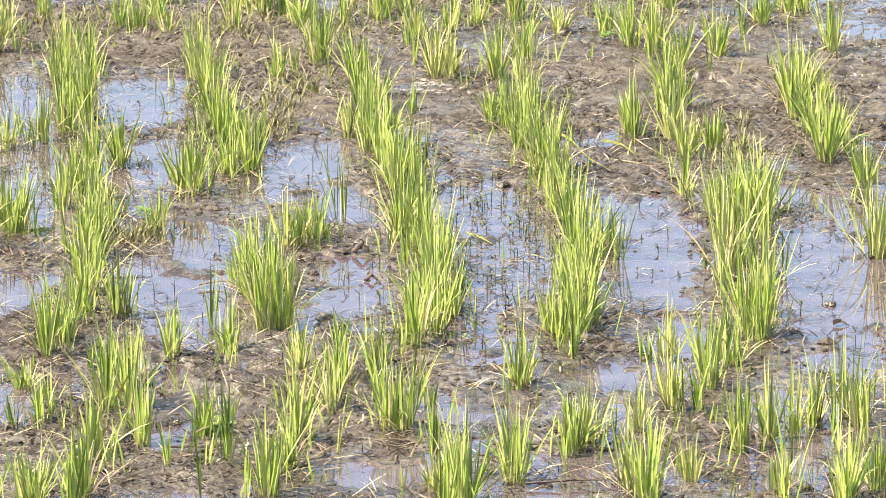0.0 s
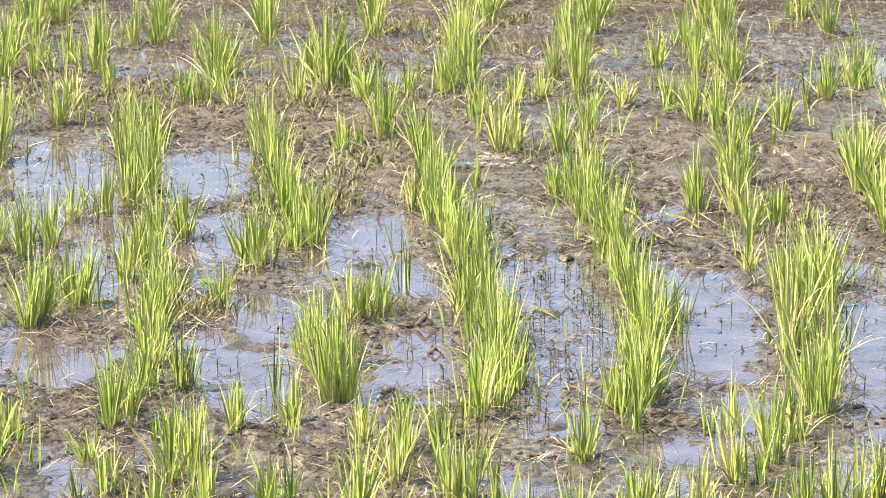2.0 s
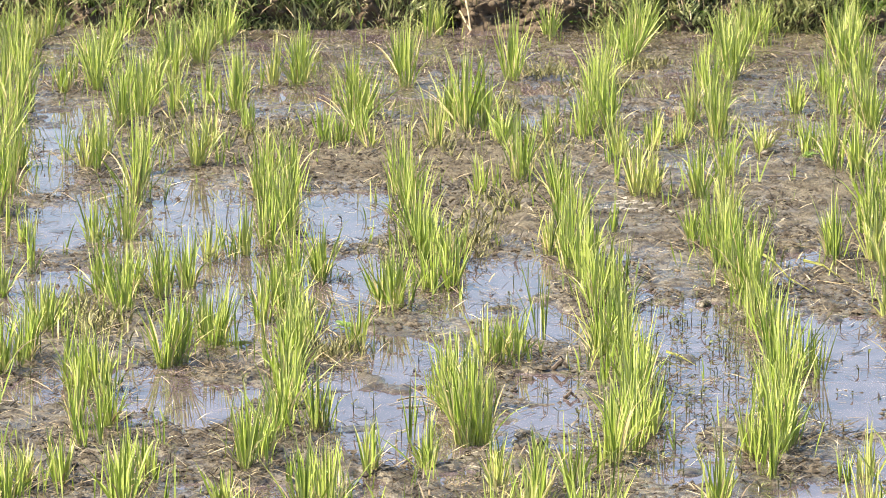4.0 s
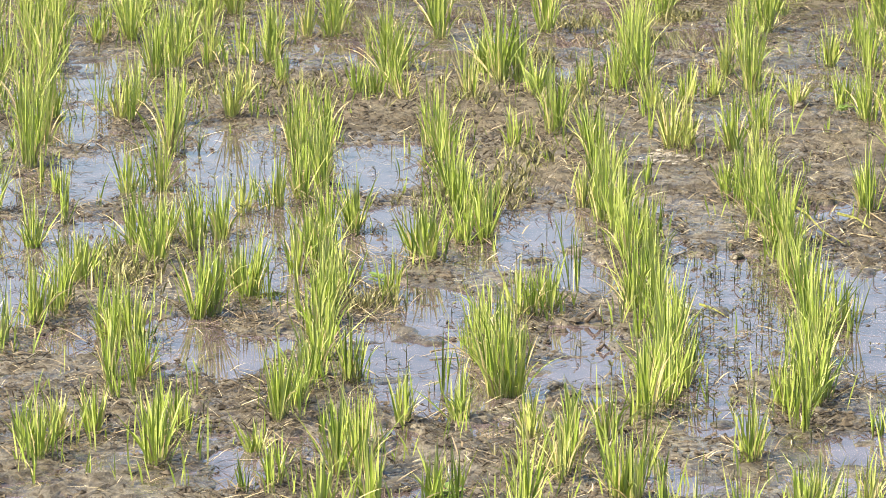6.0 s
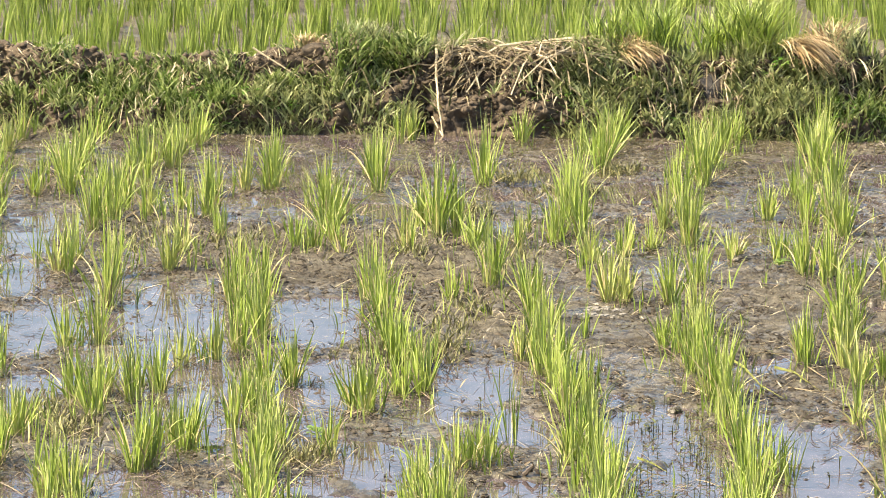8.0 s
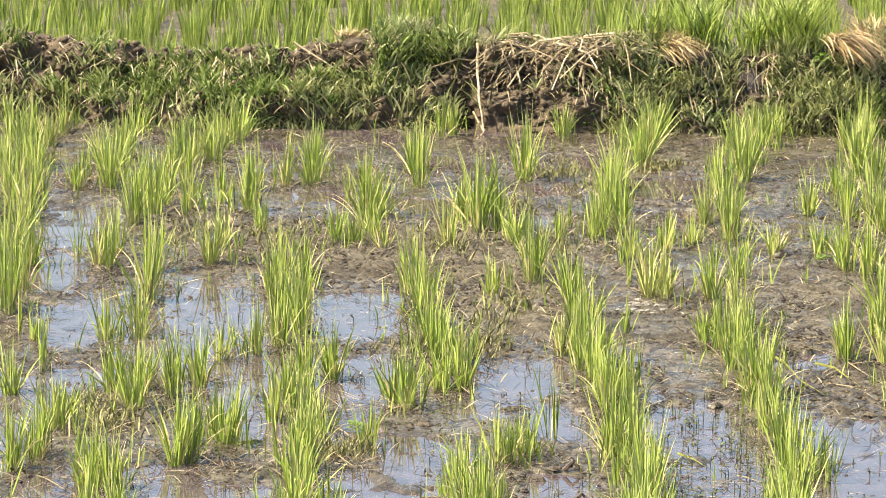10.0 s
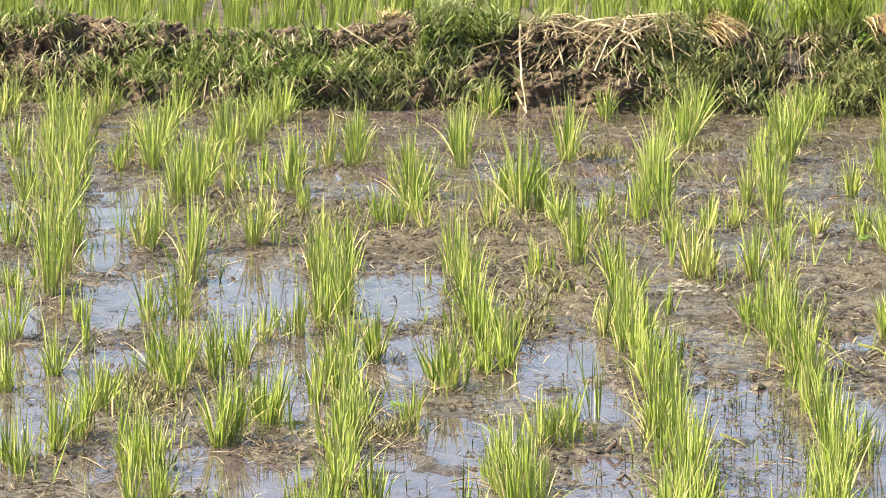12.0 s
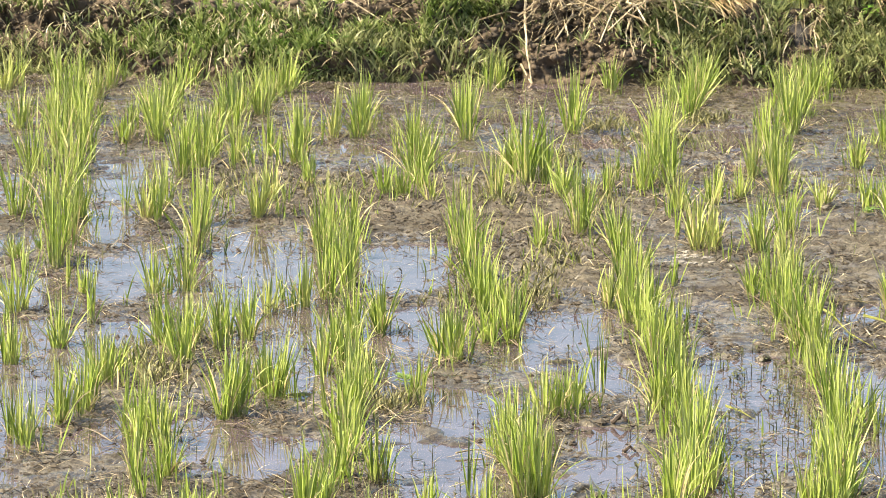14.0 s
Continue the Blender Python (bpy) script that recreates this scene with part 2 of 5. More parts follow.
HOLLOWS += [(-0.18, 10.56, 0.051, 0.073), (-0.09, 9.25, 0.067, 0.066), (0.09, 9.49, 0.057, 0.060)]
# stretches that have drained
DRY_GROUND = [(-0.04, 13.87, 0.18, 0.51), (0.81, 13.77, 0.68, 1.31), (-0.38, 14.20, 0.22, 0.75), (-0.87, 15.23, 0.54, 0.74), (-0.49, 9.32, 0.17, 0.13), (-0.71, 15.14, 0.76, 0.61)]
# low mud mounds: centre, half widths, height
MOUNDS = []
MOUNDS += [(-0.26, 10.77, 0.033, 0.089, 0.008), (0.42, 10.73, 0.061, 0.126, 0.007), (-0.42, 10.07, 0.058, 0.156, 0.005), (-0.36, 13.40, 0.065, 0.174, 0.007), (-0.21, 11.88, 0.053, 0.046, 0.005), (-1.03, 11.51, 0.057, 0.101, 0.007), (0.55, 9.29, 0.046, 0.076, 0.005), (0.11, 10.44, 0.024, 0.042, 0.005)]
MOUNDS += [(-0.98, 10.77, 0.027, 0.063, 0.007), (-0.37, 12.47, 0.041, 0.050, 0.004), (-0.77, 11.78, 0.067, 0.075, 0.004), (-0.08, 10.07, 0.050, 0.067, 0.004), (-0.63, 13.30, 0.076, 0.114, 0.005), (0.88, 12.09, 0.030, 0.111, 0.005), (-0.51, 9.30, 0.092, 0.067, 0.004), (-0.94, 13.35, 0.087, 0.086, 0.005)]
MOUNDS += [(-1.29, 12.08, 0.059, 0.095, 0.004), (-1.61, 13.09, 0.054, 0.111, 0.004), (-1.03, 11.46, 0.075, 0.071, 0.005)]


def hollow_field(x, y):
    wobble_x, wobble_y = 0.10 * fbm(x * 6, y * 4, 4, 0.6), 0.26 * fbm(x * 6 + 40, y * 4 + 9, 4, 0.6)
    field = np.full(np.shape(x), -1.0)
    for cx, cy, rx, ry in HOLLOWS:
        field = np.maximum(field, 1 - ((x + wobble_x - cx) / rx) ** 2 - ((y + wobble_y - cy) / ry) ** 2)
    return field


def ground_height(x, y):
    x, y = np.asarray(x, float), np.asarray(y, float)
    hollow = hollow_field(x, y)
    # trodden patches of clods between smooth silt
    trodden = np.clip(0.45 + 2.2 * fbm(x * 2.1 + 11, y * 1.7 + 4, 3), 0, 1)
    clods = np.abs(fbm(x * 13 + 5, y * 10, 5, 0.72))
    lumps = 0.013 * fbm(x * 6, y * 4, 5, 0.65) + (0.009 + 0.018 * trodden) * (0.26 - clods)
    level = 0.0025 + 0.012 * fbm(x * 1.6 + 3, y * 1.1, 2)
    for cx, cy, rx, ry in DRY_GROUND:
        level = level + 0.012 * np.clip(1.3 - ((x - cx) / rx) ** 2 - ((y - cy) / ry) ** 2, 0, 1)
    # the nearest rows have drained to bare wet mud
    level = level + 0.0045 * np.clip((10.75 - y) / 0.6, 0, 1)
    # the strip below the bank stays soaked and flat
    soaked = np.clip((y - 15.9) / 0.7, 0, 1) * np.clip(0.62 + 2.4 * fbm(x * 2.6 + 31, y * 1.5, 3), 0, 1)
    lumps, level = lumps * (1 - 0.45 * soaked), level * (1 - soaked) + 0.0006 * soaked
    dip = np.clip((hollow + 0.5) / 0.5, 0, 1)
    dip = dip * dip * (3 - 2 * dip)
    z = (level + lumps) * (1 - dip) + (-0.015 + 0.7 * lumps + 0.040 * np.clip(fbm(x * 8 + 21, y * 4.5, 4, 0.6) - 0.20, 0, 0.4)) * dip
    for cx, cy, rx, ry, top in MOUNDS:
        d = ((x + 0.3 * lumps - cx) / rx) ** 2 + ((y + 0.6 * lumps - cy) / ry) ** 2
        z = np.maximum(z, (top * (1.4 - d) + 0.6 * lumps) * (d < 1.9) - 0.02 * (d >= 1.9))
    far = np.clip((y - BUND_FOOT - 0.9) / 0.5, 0, 1)
    side = np.maximum(np.clip((np.abs(x + 0.8) - 2.7) / 0.3, 0, 1), np.clip((NEAR - 0.1 - y) / 0.3, 0, 1))
    return z * (1 - side) + 0.012 * side + 0.02 * far


GROUND = []


def build_ground():
    xs = np.concatenate([[-2000, -600, -200, -70, -30, -15, -9, -6, -4.6, -4.0, -3.7], np.arange(-3.6, 2.0, 0.0085), [2.2, 2.8, 4, 6, 9, 15, 30, 70, 200, 600, 2000]])
    ys = np.concatenate([[-600, -150, -40, -12, -4, 0, 3, 5, 7, NEAR - 0.6], np.arange(NEAR - 0.3, BUND_FOOT + 0.4, 0.0125), np.arange(BUND_FOOT + 0.6, BUND_FOOT + 8, 0.12), [BUND_FOOT + 12, BUND_FOOT + 20, 60, 100, 200, 500, 1200, 3000]])
    X, Y = np.meshgrid(xs, ys)
    Z = ground_height(X, Y)
    GROUND[:] = [xs, ys, Z]
    nx, ny = len(xs), len(ys)
    me = bpy.data.meshes.new("ground")
    me.vertices.add(nx * ny)
    me.vertices.foreach_set("co", np.stack([X, Y, Z], -1).ravel())
    a = (np.arange(ny - 1)[:, None] * nx + np.arange(nx - 1)[None, :]).ravel()
    quads = np.stack([a, a + 1, a + nx + 1, a + nx], -1)
    me.loops.add(quads.size)
    me.loops.foreach_set("vertex_index", quads.ravel())
    me.polygons.add(len(quads))
    me.polygons.foreach_set("loop_start", np.arange(0, quads.size, 4))
    me.polygons.foreach_set("use_smooth", np.ones(len(quads), bool))
    me.update(calc_edges=True)
    me.validate()
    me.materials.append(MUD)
    return tagged(new("ground", me), "wet grey-brown puddled mud of a rice field", "ground", kind="structure")


def build_water():
    w = sheet("water", [(-40, 1, 0), (40, 1, 0), (40, 90, 0), (-40, 90, 0)], [(0, 1, 2, 3)], WATER, smooth=False)
    return tagged(w, "shallow still water mirroring the pale sky", "water", kind="structure")


build_ground()
build_water()


# ---- blades ----
class Blades:
    """Collects tapered, bending strips into one mesh."""

    def __init__(self):
        self.v, self.f, self.uv = [], [], []

    def strip(self, foot, lean, length, width, bend, turn, segments=6, droop=0.0, base=0.6, fold=0.0):
        """foot: place; lean: direction it leans in; bend: radians from upright at foot and tip; turn: which way its face looks; fold: depth of the crease along its midrib."""
        x, y, z = foot
        cx, cy = math.cos(lean), math.sin(lean)
        sx, sy = math.cos(turn), math.sin(turn)
        start = len(self.v)
        step = length / segments
        for i in range(segments + 1):
            u = i / segments
            w = 0.5 * width * (base + (1 - base) * min(1, u * 3)) * max(0.04, 1 - max(0, (u - 0.35) / 0.65) ** 1.6)
            if fold:
                self.v += [(x - sx * w, y - sy * w, z), (x - sy * w * fold, y + sx * w * fold, z), (x + sx * w, y + sy * w, z)]
                self.uv += [(0, u), (0.5, u), (1, u)]
            else:
                self.v += [(x - sx * w, y - sy * w, z), (x + sx * w, y + sy * w, z)]
                self.uv += [(0, u), (1, u)]
            a = bend[0] + (bend[1] - bend[0]) * u ** 1.5 + droop * max(0, u - 0.6) * 2.5
            x, y, z = x + cx * math.sin(a) * step, y + cy * math.sin(a) * step, z + math.cos(a) * step
        for i in range(segments):
            if fold:
                k = start + 3 * i
                self.f += [(k, k + 1, k + 4, k + 3), (k + 1, k + 2, k + 5, k + 4)]
            else:
                k = start + 2 * i
                self.f.append((k, k + 1, k + 3, k + 2))

    def leaf(self, foot, out, length, width, rise):
        """A broad pointed leaf with a folded midrib."""
        x, y, z = foot
        cx, cy = math.cos(out), math.sin(out)
        start = len(self.v)
        for u, w in ((0, 0.1), (0.3, 0.8), (0.6, 1.0), (0.85, 0.6), (1, 0.05)):
            px, py, pz = x + cx * length * u, y + cy * length * u, z + length * rise * (u - 0.6 * u * u)
            half = 0.5 * width * w
            self.v += [(px - cy * half, py + cx * half, pz + half * 0.35), (px, py, pz), (px + cy * half, py - cx * half, pz + half * 0.35)]
            self.uv += [(0, 0.35 + 0.3 * u), (0.5, 0.35 + 0.3 * u), (1, 0.35 + 0.3 * u)]
        for i in range(4):
            k = start + 3 * i
            self.f += [(k, k + 1, k + 4, k + 3), (k + 1, k + 2, k + 5, k + 4)]

    def build(self, name, material, parent=None):
        return sheet(name, self.v, self.f, material, parent, self.uv)


def shallow(x, y):
    """Height of the mud, from the built ground."""
    xs, ys, zs = GROUND
    i = min(max(int(np.searchsorted(xs, x)) - 1, 0), len(xs) - 2)
    j = min(max(int(np.searchsorted(ys, y)) - 1, 0), len(ys) - 2)
    u, v = (x - xs[i]) / (xs[i + 1] - xs[i]), (y - ys[j]) / (ys[j + 1] - ys[j])
    return float((zs[j, i] * (1 - u) + zs[j, i + 1] * u) * (1 - v) + (zs[j + 1, i] * (1 - u) + zs[j + 1, i + 1] * u) * v)


RICE_LABELS = {
    0: "pale yellow-green young rice plant standing in mud",
    1: "lime-green young rice plant with upright narrow leaves",
    2: "deep green dense young rice plant in shallow water",
}


def rice_plant(x, y, height, width, tone, rng):
    """One transplanted hill: several tillers from a tight foot, each with a sheath and narrow upright leaves."""
    plant = new("rice_plant")
    z = max(shallow(x, y), -0.012)
    plant.location = (x, y, z)
    tagged(plant, RICE_LABELS[tone], "rice plant", "rice plants of the field")
    foot = min(0.026, 0.007 + 0.11 * width)
    spread = max(0.10, min(0.50, 0.60 * width / height))
    tillers = max(4, int(4.2 + 49 * width + rng.uniform(-0.5, 1.0)))
    wind, sway = rng.uniform(0, 6.3), abs(rng.gauss(0, 0.06))
    for i in range(tillers):
        a = 2 * math.pi * (i + rng.random() * 0.8) / tillers
        r = foot * math.sqrt(rng.random())
        tx, ty = r * math.cos(a), 2.2 * r * math.sin(a)
        tilt = spread * rng.uniform(0.0, 1.1)
        tiller = Blades()
        stem = height * rng.uniform(0.22, 0.36)
        tiller.strip((tx, ty, -0.015), a, stem, rng.uniform(0.0035, 0.0058), (0.5 * tilt, 0.8 * tilt), rng.gauss(0, 0.4), 3, base=1.0, fold=0.6)
        tall = height * rng.uniform(0.72, 1.12)
        for k in range(rng.randint(3, 5)):
            out = a + rng.gauss(0, 1.0)
            lean = max(0.0, tilt + rng.gauss(0, 0.14)) + (rng.uniform(0.2, 0.7) if rng.random() < 0.11 else 0)
            length = tall * (rng.uniform(0.74, 1.08) if k < 3 else rng.uniform(0.35, 0.9))
            bend = (lean * 0.75, lean * 1.1 + rng.uniform(-0.06, 0.14) + sway * math.cos(out - wind))
            droop = rng.uniform(0.4, 1.5) if rng.random() < 0.15 else 0.0
            if rng.random() < 0.12:  # broken over
                bend, length = (lean * 0.6, rng.uniform(1.1, 2.0)), 0.8 * length
            tiller.strip((tx + rng.gauss(0, 0.005), ty + rng.gauss(0, 0.005), -0.01), out, length, rng.uniform(0.0036, 0.0072), bend, rng.gauss(0, 0.9), 7, droop, base=0.4, fold=rng.uniform(0.3, 0.8))
        tiller.build("tiller", RICE_PALE if tone == 0 or rng.random() < 0.12 else RICE_DARK if tone == 2 else RICE, plant)
    for i in range(rng.randint(7, 11) + (3 if tone == 0 else 0)):
        a = rng.uniform(0, 2 * math.pi)
        leaf = Blades()
        low = rng.random() < 0.45
        bend = (rng.uniform(0.3, 1.0), rng.uniform(1.3, 2.0)) if low else (rng.uniform(0, 0.3), rng.uniform(0.3, 1.0))
        leaf.strip((foot * math.cos(a), foot * math.sin(a), 0.0), a, height * rng.uniform(0.3, 0.8), rng.uniform(0.0025, 0.005), bend, rng.gauss(0, 0.9), 7)
        leaf.build("withered_leaf", STALE if low and rng.random() < 0.6 else DRY, plant)
    return plant


HILLS = []


def plant_row(hills):
    """A stretch of planted hills: x, y, height, width, tone (0 pale, 1 fresh, 2 deep green)."""
    for x, y, height, width, tone in hills:
        HILLS.append((x, y))
        rice_plant(x, y, height, width, tone, random.Random(int(1000 * x + 77000 * y)))


plant_row([
    (0.462, 18.724, 0.151, 0.114, 1),
    (0.015, 18.568, 0.174, 0.113, 1),
    (0.355, 18.526, 0.174, 0.100, 1),
    (0.793, 18.444, 0.247, 0.137, 1),
    (-0.800, 18.360, 0.185, 0.075, 1),
    (0.428, 18.357, 0.185, 0.112, 1),
    (-0.373, 18.332, 0.172, 0.112, 1),
    (-0.017, 18.329, 0.221, 0.136, 1),
    (-1.994, 18.279, 0.147, 0.111, 1),
    (-1.598, 18.246, 0.147, 0.099, 1),
    (0.392, 18.175, 0.219, 0.148, 1),
    (-2.279, 18.148, 0.183, 0.074, 1),
])
plant_row([
    (-1.607, 18.102, 0.194, 0.135, 1),
    (0.709, 18.047, 0.218, 0.122, 1),
    (-2.660, 18.040, 0.192, 0.112, 0),
    (0.282, 17.987, 0.193, 0.097, 1),
    (-2.367, 17.958, 0.193, 0.097, 1),
    (-2.451, 17.946, 0.217, 0.121, 1),
    (-0.047, 17.941, 0.229, 0.134, 1),
    (-0.111, 17.932, 0.192, 0.097, 1),
    (-1.999, 17.837, 0.203, 0.145, 1),
    (-2.290, 17.830, 0.179, 0.121, 0),
    (-1.633, 17.803, 0.191, 0.108, 1),
    (0.352, 17.744, 0.214, 0.120, 1),
])
plant_row([
    (0.749, 17.716, 0.238, 0.120, 1),
    (1.091, 17.582, 0.212, 0.095, 1),
    (0.297, 17.571, 0.224, 0.131, 1),
    (-0.066, 17.521, 0.258, 0.119, 1),
    (-1.982, 17.501, 0.188, 0.107, 1),
    (-1.633, 17.418, 0.234, 0.141, 1),
    (-1.698, 17.376, 0.210, 0.106, 1),
    (-1.769, 17.366, 0.186, 0.082, 1),
    (-0.898, 17.325, 0.209, 0.094, 1),
    (0.713, 17.307, 0.255, 0.117, 1),
    (-1.245, 17.277, 0.209, 0.105, 1),
    (-2.026, 17.249, 0.185, 0.082, 1),
])
plant_row([
    (-2.305, 17.211, 0.254, 0.140, 1),
    (0.303, 17.142, 0.253, 0.139, 1),
    (-2.259, 17.137, 0.207, 0.104, 1),
    (1.153, 17.104, 0.241, 0.104, 1),
    (0.775, 17.082, 0.252, 0.116, 1),
    (-0.478, 17.066, 0.286, 0.139, 1),
    (-1.958, 17.020, 0.205, 0.104, 1),
    (-2.338, 16.968, 0.250, 0.103, 1),
    (-2.450, 16.960, 0.203, 0.119, 1),
    (0.208, 16.929, 0.204, 0.103, 1),
    (-1.682, 16.902, 0.272, 0.114, 1),
    (-1.230, 16.886, 0.272, 0.137, 1),
])
plant_row([
    (-0.144, 16.881, 0.226, 0.103, 1),
    (-0.849, 16.862, 0.294, 0.137, 1),
    (0.625, 16.834, 0.203, 0.091, 1),
    (-1.317, 16.829, 0.214, 0.068, 0),
    (-1.726, 16.743, 0.202, 0.091, 1),
    (-0.170, 16.727, 0.224, 0.113, 1),
    (-1.924, 16.640, 0.268, 0.135, 1),
    (-1.426, 16.633, 0.201, 0.090, 1),
    (-1.740, 16.590, 0.200, 0.101, 1),
    (-2.032, 16.581, 0.178, 0.063, 1),
    (-1.023, 16.538, 0.222, 0.112, 1),
    (-2.165, 16.459, 0.221, 0.100, 1),
])
plant_row([
    (-1.782, 16.437, 0.198, 0.111, 1),
    (-2.218, 16.378, 0.242, 0.111, 1),
    (-1.499, 16.301, 0.197, 0.055, 1),
    (0.510, 16.291, 0.153, 0.088, 1),
    (0.227, 16.245, 0.240, 0.132, 1),
    (-1.688, 16.232, 0.196, 0.088, 1),
    (-0.174, 16.220, 0.283, 0.121, 1),
    (0.641, 16.188, 0.239, 0.099, 1),
    (-1.392, 16.130, 0.238, 0.098, 1),
    (-1.592, 16.103, 0.194, 0.087, 0),
    (-2.198, 16.094, 0.259, 0.120, 1),
    (0.722, 16.061, 0.258, 0.130, 1),
])
plant_row([
    (-1.705, 15.991, 0.257, 0.151, 1),
    (0.152, 15.987, 0.193, 0.065, 0),
    (-0.931, 15.982, 0.214, 0.076, 1),
    (1.200, 15.905, 0.192, 0.097, 1),
    (-0.651, 15.882, 0.234, 0.097, 1),
    (0.752, 15.878, 0.224, 0.118, 1),
    (-2.109, 15.828, 0.234, 0.096, 1),
    (-2.250, 15.820, 0.274, 0.136, 1),
    (-0.196, 15.807, 0.191, 0.086, 1),
    (1.144, 15.772, 0.201, 0.128, 1),
    (-0.121, 15.750, 0.253, 0.107, 1),
    (-1.739, 15.740, 0.296, 0.117, 1),
])
plant_row([
    (-0.961, 15.708, 0.295, 0.149, 1),
    (-0.531, 15.697, 0.274, 0.096, 1),
    (-0.588, 15.624, 0.346, 0.137, 1),
    (-0.211, 15.602, 0.126, 0.063, 1),
    (0.232, 15.599, 0.251, 0.095, 1),
    (-1.300, 15.550, 0.146, 0.084, 1),
    (0.112, 15.511, 0.146, 0.084, 1),
    (1.030, 15.511, 0.104, 0.052, 1),
    (1.037, 15.486, 0.208, 0.073, 1),
    (-0.925, 15.447, 0.145, 0.094, 1),
    (-0.316, 15.447, 0.145, 0.046, 0),
    (0.530, 15.384, 0.144, 0.094, 1),
])
plant_row([
    (-0.464, 15.384, 0.165, 0.125, 1),
    (0.020, 15.321, 0.144, 0.083, 1),
    (0.375, 15.321, 0.144, 0.104, 0),
    (-2.078, 15.303, 0.267, 0.155, 1),
    (-0.981, 15.259, 0.123, 0.045, 1),
    (-0.674, 15.259, 0.184, 0.083, 0),
    (-1.032, 15.259, 0.133, 0.052, 1),
    (-1.392, 15.197, 0.163, 0.093, 0),
    (-0.876, 15.136, 0.162, 0.031, 0),
    (-0.088, 15.136, 0.152, 0.092, 0),
    (-1.715, 15.035, 0.222, 0.071, 1),
    (0.588, 14.955, 0.221, 0.121, 1),
])
plant_row([
    (1.215, 14.895, 0.220, 0.111, 1),
    (-2.160, 14.850, 0.226, 0.116, 1),
    (-1.752, 14.848, 0.179, 0.121, 0),
    (0.663, 14.836, 0.219, 0.130, 1),
    (-1.400, 14.833, 0.209, 0.100, 0),
    (-1.963, 14.822, 0.219, 0.080, 1),
    (0.854, 14.778, 0.198, 0.110, 1),
    (0.247, 14.743, 0.237, 0.120, 1),
    (-1.557, 14.718, 0.217, 0.090, 1),
    (-2.034, 14.694, 0.276, 0.099, 1),
    (-0.380, 14.582, 0.244, 0.148, 1),
    (-1.089, 14.548, 0.195, 0.089, 1),
])
plant_row([
    (0.726, 14.491, 0.175, 0.069, 1),
    (-1.149, 14.436, 0.223, 0.107, 1),
    (-0.273, 14.436, 0.155, 0.117, 1),
    (-0.743, 14.380, 0.260, 0.156, 1),
    (-0.020, 14.325, 0.211, 0.155, 0),
    (0.027, 14.325, 0.183, 0.097, 0),
    (-1.917, 14.283, 0.268, 0.097, 1),
    (-0.496, 14.270, 0.144, 0.035, 1),
    (0.160, 14.270, 0.211, 0.087, 1),
    (-1.162, 14.270, 0.211, 0.097, 1),
    (-1.520, 14.134, 0.322, 0.105, 1),
    (-1.048, 14.108, 0.170, 0.057, 1),
])
plant_row([
    (0.669, 14.108, 0.208, 0.115, 1),
    (1.077, 14.108, 0.189, 0.086, 1),
    (-0.704, 14.108, 0.208, 0.105, 1),
    (-0.239, 13.950, 0.206, 0.104, 1),
    (-2.030, 13.930, 0.084, 0.087, 1),
    (-1.083, 13.898, 0.205, 0.103, 1),
    (-1.904, 13.873, 0.335, 0.122, 1),
    (0.238, 13.847, 0.204, 0.103, 0),
    (1.008, 13.847, 0.204, 0.084, 1),
    (1.108, 13.796, 0.148, 0.065, 1),
    (-0.670, 13.745, 0.240, 0.139, 1),
    (-0.195, 13.745, 0.184, 0.065, 1),
])
plant_row([
    (0.679, 13.694, 0.184, 0.083, 1),
    (0.636, 13.644, 0.183, 0.083, 1),
    (-1.027, 13.594, 0.182, 0.083, 1),
    (1.011, 13.594, 0.301, 0.120, 1),
    (0.136, 13.545, 0.136, 0.055, 1),
    (-0.216, 13.496, 0.181, 0.091, 1),
    (-1.477, 13.484, 0.235, 0.091, 1),
    (-1.568, 13.453, 0.162, 0.082, 1),
    (0.194, 13.447, 0.198, 0.091, 1),
    (-1.762, 13.430, 0.108, 0.045, 1),
    (-1.074, 13.399, 0.198, 0.091, 1),
    (-0.638, 13.399, 0.198, 0.100, 1),
])
plant_row([
    (0.256, 13.351, 0.197, 0.090, 1),
    (1.045, 13.351, 0.197, 0.090, 1),
    (-0.263, 13.303, 0.143, 0.036, 0),
    (-1.121, 13.255, 0.187, 0.057, 2),
    (0.523, 13.255, 0.222, 0.117, 1),
    (0.640, 13.208, 0.195, 0.098, 0),
    (-0.148, 13.162, 0.177, 0.089, 1),
    (1.085, 13.162, 0.177, 0.080, 1),
    (-1.211, 13.143, 0.159, 0.071, 0),
    (-0.604, 13.115, 0.211, 0.106, 1),
    (0.220, 13.087, 0.211, 0.106, 1),
    (-1.900, 13.070, 0.231, 0.143, 1),
])
plant_row([
    (-0.201, 13.069, 0.193, 0.106, 1),
    (-0.552, 13.069, 0.175, 0.080, 1),
    (0.743, 13.023, 0.157, 0.070, 1),
    (0.668, 12.978, 0.157, 0.105, 0),
    (1.043, 12.888, 0.225, 0.131, 1),
    (-0.877, 12.843, 0.224, 0.061, 1),
    (-0.167, 12.843, 0.189, 0.087, 1),
    (-0.946, 12.799, 0.206, 0.095, 1),
    (-0.517, 12.755, 0.222, 0.095, 1),
    (0.250, 12.755, 0.154, 0.069, 0),
    (-0.576, 12.711, 0.153, 0.077, 1),
    (-1.227, 12.710, 0.170, 0.086, 1),
])
